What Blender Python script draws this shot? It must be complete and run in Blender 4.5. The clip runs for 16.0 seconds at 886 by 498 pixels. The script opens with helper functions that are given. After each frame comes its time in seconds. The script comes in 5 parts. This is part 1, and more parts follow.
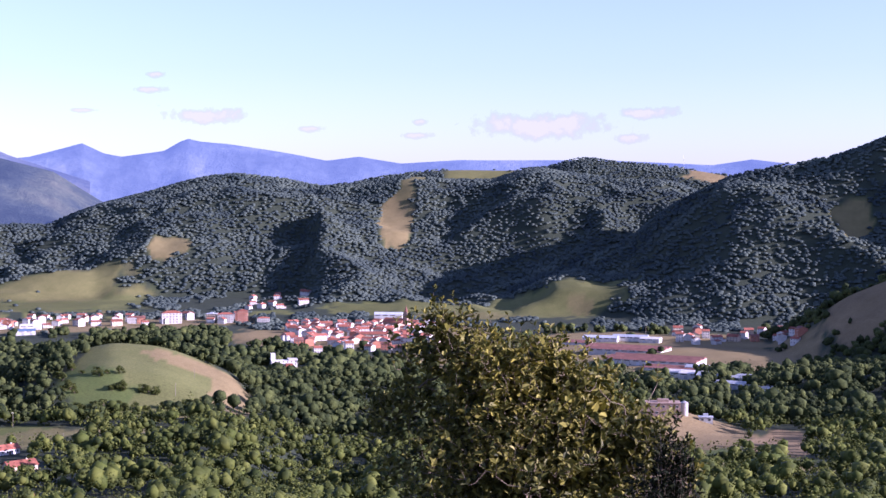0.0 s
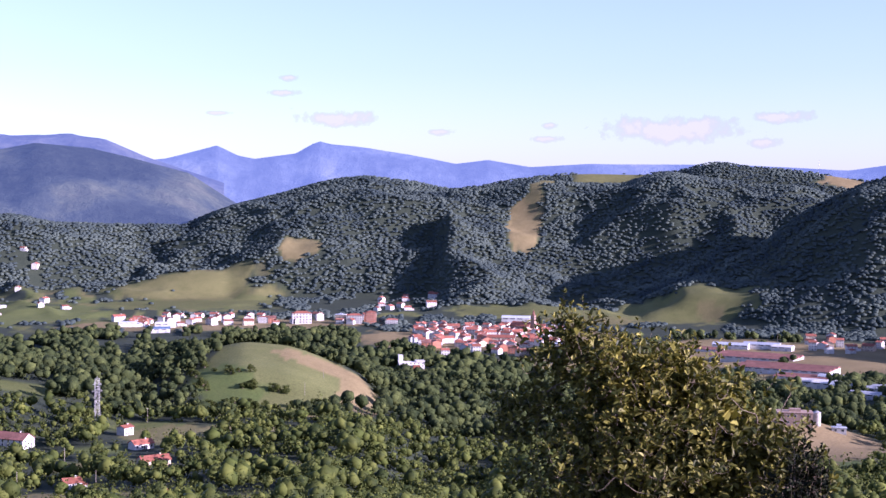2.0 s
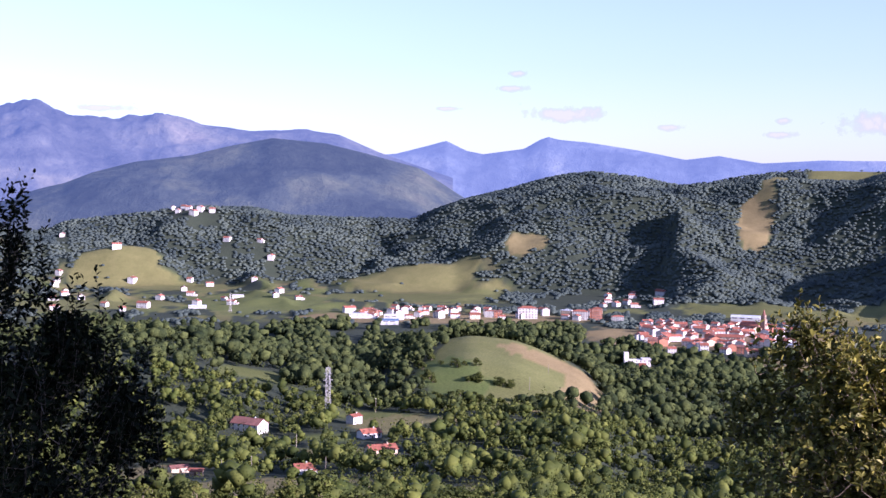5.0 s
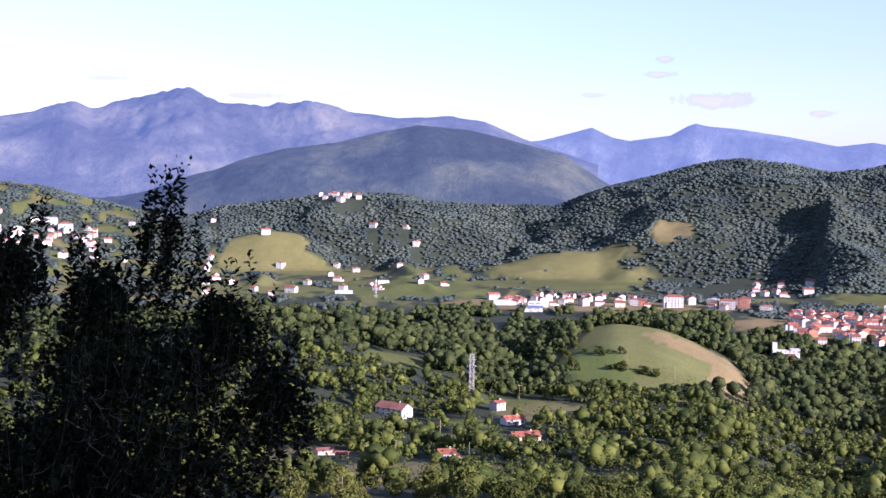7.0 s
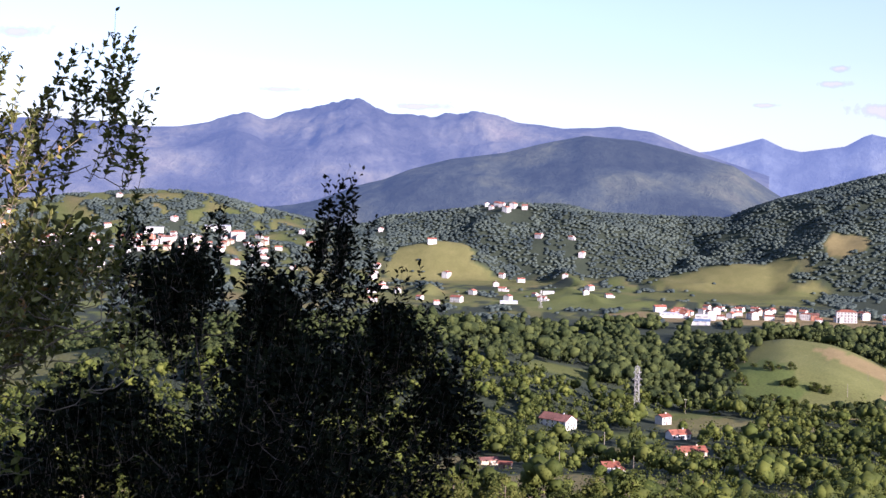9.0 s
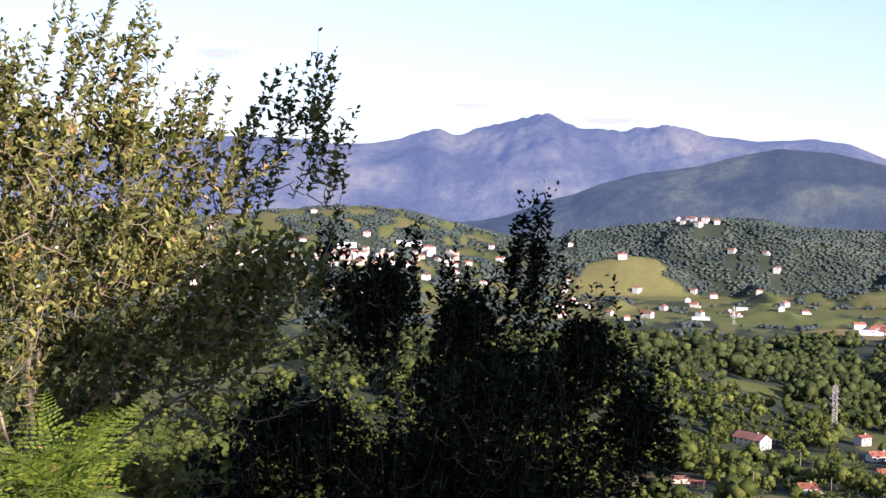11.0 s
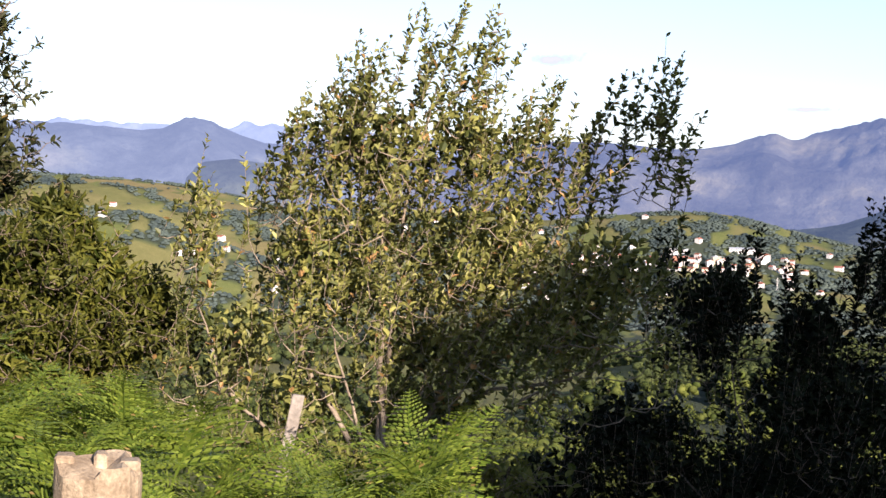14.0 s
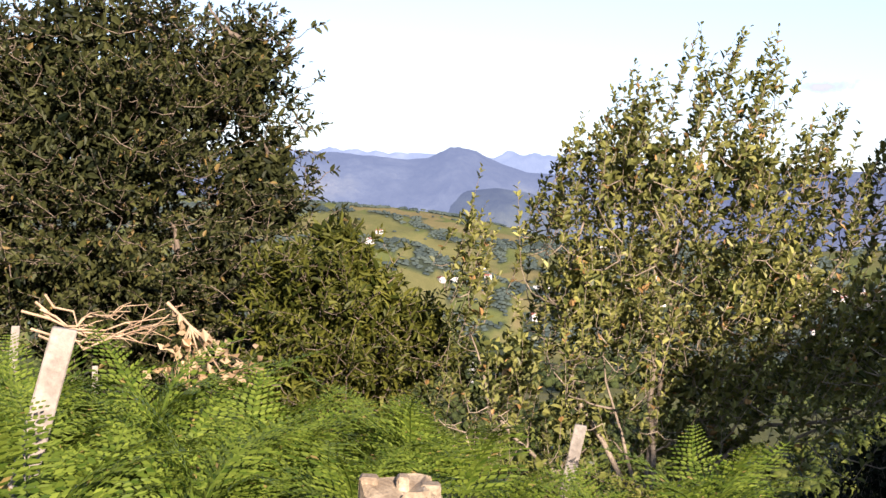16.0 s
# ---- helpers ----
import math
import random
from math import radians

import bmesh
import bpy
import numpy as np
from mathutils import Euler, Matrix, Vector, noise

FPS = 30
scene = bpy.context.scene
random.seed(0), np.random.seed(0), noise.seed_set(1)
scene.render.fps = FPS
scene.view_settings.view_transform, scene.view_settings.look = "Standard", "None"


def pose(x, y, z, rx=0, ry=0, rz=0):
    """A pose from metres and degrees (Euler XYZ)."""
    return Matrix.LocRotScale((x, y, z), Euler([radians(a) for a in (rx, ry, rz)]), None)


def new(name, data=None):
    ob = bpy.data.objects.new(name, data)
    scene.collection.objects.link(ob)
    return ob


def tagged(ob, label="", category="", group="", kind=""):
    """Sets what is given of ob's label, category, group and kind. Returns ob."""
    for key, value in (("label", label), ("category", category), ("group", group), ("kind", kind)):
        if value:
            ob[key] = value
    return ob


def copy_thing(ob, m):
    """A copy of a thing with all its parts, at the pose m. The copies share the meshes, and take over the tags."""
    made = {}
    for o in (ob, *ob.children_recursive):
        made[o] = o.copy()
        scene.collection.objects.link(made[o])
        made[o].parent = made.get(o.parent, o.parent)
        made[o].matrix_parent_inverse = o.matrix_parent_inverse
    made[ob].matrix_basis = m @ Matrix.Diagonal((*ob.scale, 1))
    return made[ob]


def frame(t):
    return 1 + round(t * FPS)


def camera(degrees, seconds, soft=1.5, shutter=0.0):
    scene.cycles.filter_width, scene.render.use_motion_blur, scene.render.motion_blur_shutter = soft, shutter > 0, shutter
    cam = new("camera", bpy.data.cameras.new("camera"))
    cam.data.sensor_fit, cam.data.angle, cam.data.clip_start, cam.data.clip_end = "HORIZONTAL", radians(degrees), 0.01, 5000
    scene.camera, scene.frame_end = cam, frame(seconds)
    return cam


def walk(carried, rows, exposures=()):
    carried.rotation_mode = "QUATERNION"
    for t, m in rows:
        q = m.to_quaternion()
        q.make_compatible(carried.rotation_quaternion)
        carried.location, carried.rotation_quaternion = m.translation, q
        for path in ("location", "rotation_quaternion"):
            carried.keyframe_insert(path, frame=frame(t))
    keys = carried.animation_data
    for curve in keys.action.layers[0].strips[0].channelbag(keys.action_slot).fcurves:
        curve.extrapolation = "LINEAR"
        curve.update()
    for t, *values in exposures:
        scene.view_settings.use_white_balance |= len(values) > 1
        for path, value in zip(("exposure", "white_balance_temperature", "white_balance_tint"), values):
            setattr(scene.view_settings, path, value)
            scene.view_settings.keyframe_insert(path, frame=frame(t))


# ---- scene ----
# Plan: the camera turns on the spot on a hillside, held at arm's length from a pivot at the origin.
# Directions are given as azimuth (degrees, to the left of the first view) and elevation (degrees) from the eye.
cam = camera(34.8, 16.0)
EYE, ARM = 1.6, 0.5
ROWS = [
    (0.0, 0.00, -2.50, -0.10),
    (0.5, 1.20, -2.69, -0.39),
    (1.0, 2.42, -2.66, -0.74),
    (1.5, 3.75, -2.69, -0.66),
    (2.0, 5.21, -2.39, -0.51),
    (2.5, 6.73, -2.55, -0.42),
    (3.0, 8.27, -2.55, -0.63),
    (3.5, 9.82, -2.54, -0.74),
    (4.0, 11.38, -2.58, -0.80),
    (6.5, 18.77, -3.07, -0.89),
    (7.0, 20.26, -3.30, -0.94),
    (7.5, 21.86, -3.40, -1.16),
    (8.0, 23.43, -3.25, -1.07),
    (8.5, 25.14, -3.14, -0.92),
    (9.0, 26.98, -3.00, -1.18),
    (11.5, 36.57, -2.72, -1.01),
    (12.0, 38.50, -3.00, -1.39),
    (12.5, 40.48, -2.84, -1.48),
    (13.0, 42.57, -2.85, -1.37),
    (13.5, 45.05, -2.75, -1.01),
    (14.0, 48.00, -2.53, -1.16),
    (14.5, 51.07, -2.41, -1.33),
    (15.0, 53.97, -2.16, -1.74),
    (15.5, 56.12, -1.83, -1.82),
    (16.0, 58.57, -1.59, -1.53),
]
walk(cam, [(t, pose(-ARM * math.sin(radians(yaw)), ARM * math.cos(radians(yaw)), EYE, 90 + pitch, roll, yaw)) for t, yaw, pitch, roll in ROWS],
     exposures=[(0.0, 1.5, 4900, 50), (8.0, 1.48, 5180, 36), (16.0, 1.44, 5750, 22)])

# ---- light ----
SUN_AZ, SUN_EL = -104.0, 19.0
world = bpy.data.worlds.new("sky")
scene.world = world
world.use_nodes = True
wn = world.node_tree.nodes
sky = wn.new("ShaderNodeTexSky")
sky.sky_type, sky.sun_disc = "NISHITA", False
sky.sun_elevation, sky.sun_rotation = radians(SUN_EL), radians(-SUN_AZ)
sky.air_density, sky.dust_density, sky.ozone_density = 1.0, 0.4, 2.0
thin = wn.new("ShaderNodeHueSaturation")  # evening haze pales the blue
thin.inputs["Saturation"].default_value = 0.72
world.node_tree.links.new(sky.outputs[0], thin.inputs["Color"])
world.node_tree.links.new(thin.outputs[0], wn["Background"].inputs[0])
wn["Background"].inputs[1].default_value = 0.07
sun = new("sun", bpy.data.lights.new("sun", "SUN"))
sun.data.energy, sun.data.angle, sun.data.color = 5.0, radians(0.5), (1.0, 0.84, 0.62)
sun.rotation_euler = (radians(90 - SUN_EL), 0, radians(SUN_AZ + 180))

# ---- helpers of this place ----


def spot(az, el, r, yaw=None):
    """The place in direction az, el, r metres off on the plan, from the pivot or from the eye as it stands when turned by yaw."""
    a, arm, b = radians(az), 0.0 if yaw is None else ARM, radians(yaw or 0.0)
    return Vector((-r * math.sin(a) - arm * math.sin(b), r * math.cos(a) + arm * math.cos(b), EYE + r * math.tan(radians(el))))


def plan(az, r):
    a = radians(az)
    return -r * math.sin(a), r * math.cos(a)


def mesh_of(name, verts, faces, mats, smooth=False, slots=None):
    """A mesh from arrays: verts n x 3 and faces m x k (all of one size)."""
    verts, faces = np.asarray(verts, dtype=np.float32), np.asarray(faces, dtype=np.int32)
    me = bpy.data.meshes.new(name)
    k = faces.shape[1]
    me.vertices.add(len(verts))
    me.vertices.foreach_set("co", verts.ravel())
    me.loops.add(faces.size)
    me.loops.foreach_set("vertex_index", faces.ravel())
    me.polygons.add(len(faces))
    me.polygons.foreach_set("loop_start", np.arange(0, faces.size, k, dtype=np.int32))
    for m in mats if isinstance(mats, (list, tuple)) else [mats]:
        me.materials.append(m)
    if slots is not None:
        me.polygons.foreach_set("material_index", np.asarray(slots, dtype=np.int32))
    me.polygons.foreach_set("use_smooth", np.full(len(faces), smooth))
    me.update(calc_edges=True)
    return me


def part(name, bm, material, parent, label=""):
    """Links a bmesh as one mesh object under a thing or a part."""
    me = bpy.data.meshes.new(name)
    bm.to_mesh(me)
    bm.free()
    me.materials.append(material)
    ob = new(name, me)
    ob.parent = parent
    return tagged(ob, label)


def mesh_part(name, me, parent, label=""):
    ob = new(name, me)
    ob.parent = parent
    return tagged(ob, label)


def box(bm, x0, y0, z0, x1, y1, z1, bevel=0.0):
    made = bmesh.ops.create_cube(bm, size=1)["verts"]
    bmesh.ops.scale(bm, vec=(x1 - x0, y1 - y0, z1 - z0), verts=made)
    bmesh.ops.translate(bm, vec=((x0 + x1) / 2, (y0 + y1) / 2, (z0 + z1) / 2), verts=made)
    if bevel:
        edges = list({e for v in made for e in v.link_edges})
        bmesh.ops.bevel(bm, geom=edges, offset=bevel, segments=1, affect="EDGES")
    return made


def prism(bm, outline, y0, y1):
    """A solid with the outline (x, z) from y0 to y1."""
    a = [bm.verts.new((x, y0, z)) for x, z in outline]
    b = [bm.verts.new((x, y1, z)) for x, z in outline]
    n = len(a)
    bm.faces.new(a)
    bm.faces.new(list(reversed(b)))
    for i in range(n):
        bm.faces.new((a[i], b[i], b[(i + 1) % n], a[(i + 1) % n]))
    bmesh.ops.recalc_face_normals(bm, faces=bm.faces[:])


def tubes(lines, sides=5):
    """Vertices and quads of tapered tubes along polylines [(points n x 3, radii n)]."""
    vs, fs, base = [], [], 0
    ang = np.linspace(0, 2 * np.pi, sides, endpoint=False)
    for pts, rad in lines:
        pts = np.asarray(pts, float)
        d = np.gradient(pts, axis=0)
        d /= np.linalg.norm(d, axis=1)[:, None] + 1e-9
        ref = np.where(np.abs(d[:, 2:3]) > 0.9, [[1.0, 0, 0]], [[0, 0, 1.0]])
        u = np.cross(d, ref)
        u /= np.linalg.norm(u, axis=1)[:, None] + 1e-9
        w = np.cross(d, u)
        ring = pts[:, None] + np.asarray(rad)[:, None, None] * (np.cos(ang)[None, :, None] * u[:, None] + np.sin(ang)[None, :, None] * w[:, None])
        vs.append(ring.reshape(-1, 3))
        n = len(pts)
        i = np.arange(n - 1)[:, None] * sides
        j = np.arange(sides)[None, :]
        k = (j + 1) % sides
        fs.append(np.stack([i + j, i + k, i + sides + k, i + sides + j], -1).reshape(-1, 4) + base)
        base += n * sides
    return np.concatenate(vs), np.concatenate(fs)


# ---- materials ----
def mat(name, rough=0.8, metal=0.0, spec=0.3):
    m = bpy.data.materials.new(name)
    m.use_nodes = True
    n, l = m.node_tree.nodes, m.node_tree.links
    b = n["Principled BSDF"]
    b.inputs["Roughness"].default_value, b.inputs["Metallic"].default_value = rough, metal
    b.inputs["Specular IOR Level"].default_value = spec
    return m, n, l, b


def noise_tex(n, l, scale, detail=4.0, rough=0.6, coord="Object"):
    c = n.new("ShaderNodeTexCoord")
    t = n.new("ShaderNodeTexNoise")
    t.inputs["Scale"].default_value, t.inputs["Detail"].default_value, t.inputs["Roughness"].default_value = scale, detail, rough
    l.new(c.outputs[coord], t.inputs["Vector"])
    return t.outputs["Fac"]


def ramp(n, l, fac, stops):
    r = n.new("ShaderNodeValToRGB")
    els = r.color_ramp.elements
    while len(els) < len(stops):
        els.new(0.5)
    for e, (p, c) in zip(els, stops):
        e.position, e.color = p, (*c, 1)
    l.new(fac, r.inputs["Fac"])
    return r.outputs["Color"]


def mix(n, l, fac, a, b, mode="MIX"):
    m = n.new("ShaderNodeMix")
    m.data_type, m.blend_type = "RGBA", mode
    for sock, v in ((m.inputs["Factor"], fac), (m.inputs["A"], a), (m.inputs["B"], b)):
        if isinstance(v, (int, float)):
            sock.default_value = v
        elif isinstance(v, tuple):
            sock.default_value = (*v, 1)
        else:
            l.new(v, sock)
    return m.outputs["Result"]


def bump(n, l, b, height, strength, distance):
    k = n.new("ShaderNodeBump")
    k.inputs["Strength"].default_value, k.inputs["Distance"].default_value = strength, distance
    l.new(height, k.inputs["Height"])
    l.new(k.outputs["Normal"], b.inputs["Normal"])


def varied(name, dark, light, scale, rough=0.85, relief=0.3, depth=0.02, coord="Object", fine=8.0, spread=0.15, spec=0.3, metal=0.0):
    """A plain material with stains at one scale, grain at a finer one, a tone of its own for each object, and relief."""
    m, n, l, b = mat(name, rough, metal, spec)
    big = noise_tex(n, l, scale, 5.0, 0.65, coord)
    small = noise_tex(n, l, scale * fine, 3.0, 0.6, coord)
    col = ramp(n, l, big, [(0.3, dark), (0.7, light)])
    grain = ramp(n, l, small, [(0.3, (0.75, 0.75, 0.75)), (0.7, (1.15, 1.15, 1.15))])
    col = mix(n, l, 1.0, col, grain, "MULTIPLY")
    info = n.new("ShaderNodeObjectInfo")
    tone = ramp(n, l, info.outputs["Random"], [(0.0, (1 - spread,) * 3), (1.0, (1 + spread,) * 3)])
    col = mix(n, l, 1.0, col, tone, "MULTIPLY")
    l.new(col, b.inputs["Base Color"])
    if relief:
        bump(n, l, b, small, relief, depth)
    return m


def foliage(name, dark, light, through_light=0.25, patch=0.02, gloss=0.45, dry=None, dry_share=0.1, grain=0.0, drift_range=0.3, spec=0.2):
    """Leaves: a tone for each leaf or clump, broad drifts of tone, a little light let through."""
    m, n, l, b = mat(name, gloss, 0.0, spec)
    geo = n.new("ShaderNodeNewGeometry")
    col = ramp(n, l, geo.outputs["Random Per Island"], [(0.0, dark), (1.0, light)])
    drift = ramp(n, l, noise_tex(n, l, patch, 3.0), [(0.35, (1 - drift_range * 1.2, 1 - drift_range * 1.1, 1 - drift_range)), (0.65, (1 + drift_range * 0.85, 1 + drift_range * 0.7, 1 + drift_range * 0.2))])
    col = mix(n, l, 1.0, col, drift, "MULTIPLY")
    if dry:
        t = n.new("ShaderNodeMath")
        t.operation, t.inputs[1].default_value = "GREATER_THAN", 1 - dry_share
        wn_ = n.new("ShaderNodeTexWhiteNoise")
        wn_.noise_dimensions = "1D"
        l.new(geo.outputs["Random Per Island"], wn_.inputs["W"])
        l.new(wn_.outputs["Value"], t.inputs[0])
        col = mix(n, l, t.outputs[0], col, dry)
    if grain:
        fine = noise_tex(n, l, grain, 3.0, 0.7)
        col = mix(n, l, 1.0, col, ramp(n, l, fine, [(0.32, (0.68, 0.69, 0.72)), (0.68, (1.28, 1.26, 1.2))]), "MULTIPLY")
        bump(n, l, b, fine, 0.8, 0.6 / grain)
    l.new(col, b.inputs["Base Color"])
    if through_light:
        tr = n.new("ShaderNodeBsdfTranslucent")
        l.new(mix(n, l, 1.0, col, (1.5, 1.5, 0.7), "MULTIPLY"), tr.inputs["Color"])
        mx = n.new("ShaderNodeMixShader")
        mx.inputs[0].default_value = through_light
        l.new(b.outputs[0], mx.inputs[1])
        l.new(tr.outputs[0], mx.inputs[2])
        l.new(mx.outputs[0], n["Material Output"].inputs["Surface"])
    return m


M_BARK = varied("bark", (0.10, 0.075, 0.05), (0.26, 0.20, 0.14), 6.0, relief=0.6, depth=0.02)
M_PALEBARK = varied("pale_bark", (0.16, 0.12, 0.08), (0.36, 0.29, 0.2), 6.0, relief=0.6, depth=0.02)
M_APPLE = foliage("apple_leaf", (0.04, 0.052, 0.012), (0.25, 0.245, 0.07), 0.14, 0.5, 0.45, dry=(0.34, 0.20, 0.07), dry_share=0.025)
# almost black leaves: the shade on the small trees is put into the colour
M_SHADELEAF = foliage("shade_toned_leaf", (0.005, 0.008, 0.004), (0.018, 0.023, 0.009), 0.04, 0.4, 0.6, spec=0.08)
M_OAK = foliage("oak_leaf", (0.006, 0.010, 0.004), (0.070, 0.073, 0.023), 0.04, 0.6, 0.5, dry=(0.16, 0.11, 0.035), dry_share=0.02, spec=0.1)
M_CHEST = foliage("chestnut_leaf", (0.018, 0.026, 0.004), (0.105, 0.108, 0.018), 0.08, 0.7, 0.5, spec=0.12)
M_DEADLEAF = foliage("dead_leaf", (0.35, 0.22, 0.11), (0.62, 0.45, 0.27), 0.2, 0.5, 0.7)
M_TREE0 = foliage("broad_leaf", (0.028, 0.036, 0.006), (0.25, 0.225, 0.045), 0.1, 0.3, 0.5, spec=0.15)
M_FERN = foliage("fern_leaf", (0.045, 0.080, 0.007), (0.19, 0.235, 0.03), 0.16, 0.6, 0.55, dry=(0.22, 0.16, 0.05), dry_share=0.02, spec=0.12)
# bluish cast of the far woods is haze painted into the leaf colour
M_HAZEWOODS = foliage("hazed_woodland_leaf", (0.050, 0.067, 0.066), (0.064, 0.082, 0.074), 0.0, 0.012, 0.95, drift_range=0.36, spec=0.05)
M_WOODS = foliage("woodland_leaf", (0.034, 0.047, 0.019), (0.062, 0.076, 0.027), 0.0, 0.07, 0.85, grain=0.5, drift_range=0.5, spec=0.05)
M_NEARWOOD = foliage("hillside_leaf", (0.042, 0.058, 0.013), (0.094, 0.108, 0.026), 0.06, 0.085, 0.7, drift_range=0.55, spec=0.08)
M_BLOOM = foliage("pale_bush_leaf", (0.06, 0.075, 0.013), (0.14, 0.14, 0.034), 0.08, 0.05, 0.6, spec=0.1)
M_WHITE = varied("white_render", (0.46, 0.44, 0.41), (0.66, 0.63, 0.58), 0.3, relief=0.1, spread=0.12)
M_CREAM = varied("cream_render", (0.5, 0.40, 0.28), (0.66, 0.55, 0.40), 0.3, relief=0.1)
M_BRICKW = varied("brick_wall", (0.30, 0.12, 0.07), (0.45, 0.20, 0.12), 0.4, relief=0.2)
M_STONEW = varied("stone_wall", (0.22, 0.15, 0.11), (0.36, 0.26, 0.2), 0.5, relief=0.3)
M_TILE = varied("clay_tile_roof", (0.20, 0.065, 0.04), (0.34, 0.125, 0.075), 0.25, relief=0.4, depth=0.06, fine=6, spread=0.3)
M_TILEBROWN = varied("old_tile_roof", (0.13, 0.06, 0.045), (0.26, 0.12, 0.09), 0.12, relief=0.4, depth=0.06, spread=0.2)
M_GREYROOF = varied("grey_sheet_roof", (0.32, 0.34, 0.37), (0.5, 0.52, 0.55), 0.1, rough=0.5, relief=0.1, spread=0.25)
M_GLASS = varied("window_glass", (0.02, 0.025, 0.03), (0.05, 0.055, 0.06), 0.5, rough=0.15, relief=0, spec=0.5)
M_SHUTTER = varied("dark_door", (0.08, 0.05, 0.03), (0.16, 0.10, 0.06), 1.0)
M_STEEL = varied("galvanised_steel", (0.42, 0.40, 0.38), (0.62, 0.60, 0.56), 0.5, rough=0.5, metal=0.4, relief=0)
M_CONCRETE = varied("concrete", (0.34, 0.33, 0.31), (0.5, 0.49, 0.46), 0.2)
M_POST = varied("weathered_post", (0.18, 0.15, 0.115), (0.33, 0.29, 0.235), 9.0, relief=0.5, depth=0.01, fine=5)
M_STUMP = varied("cut_wood", (0.19, 0.135, 0.08), (0.40, 0.32, 0.21), 12.0, relief=0.5, depth=0.01)
M_BLUESHEET = varied("blue_sheet", (0.08, 0.14, 0.24), (0.13, 0.2, 0.32), 0.2, relief=0)

# ---- land ----
# Ridges: (distance, front width, back width, roughness, [(azimuth, elevation of the crest), ...])
FLOOR = -217.0
SLOPE_R = [0, 3, 6, 9, 12.5, 20, 40, 80, 150, 300, 500, 800, 1100, 1500, 1900, 2250, 5600]
SLOPE_Z = [0, 0.05, -0.1, -0.5, -1.3, -4.6, -13, -27, -46, -81, -112, -146, -171, -196, -211, FLOOR, FLOOR]
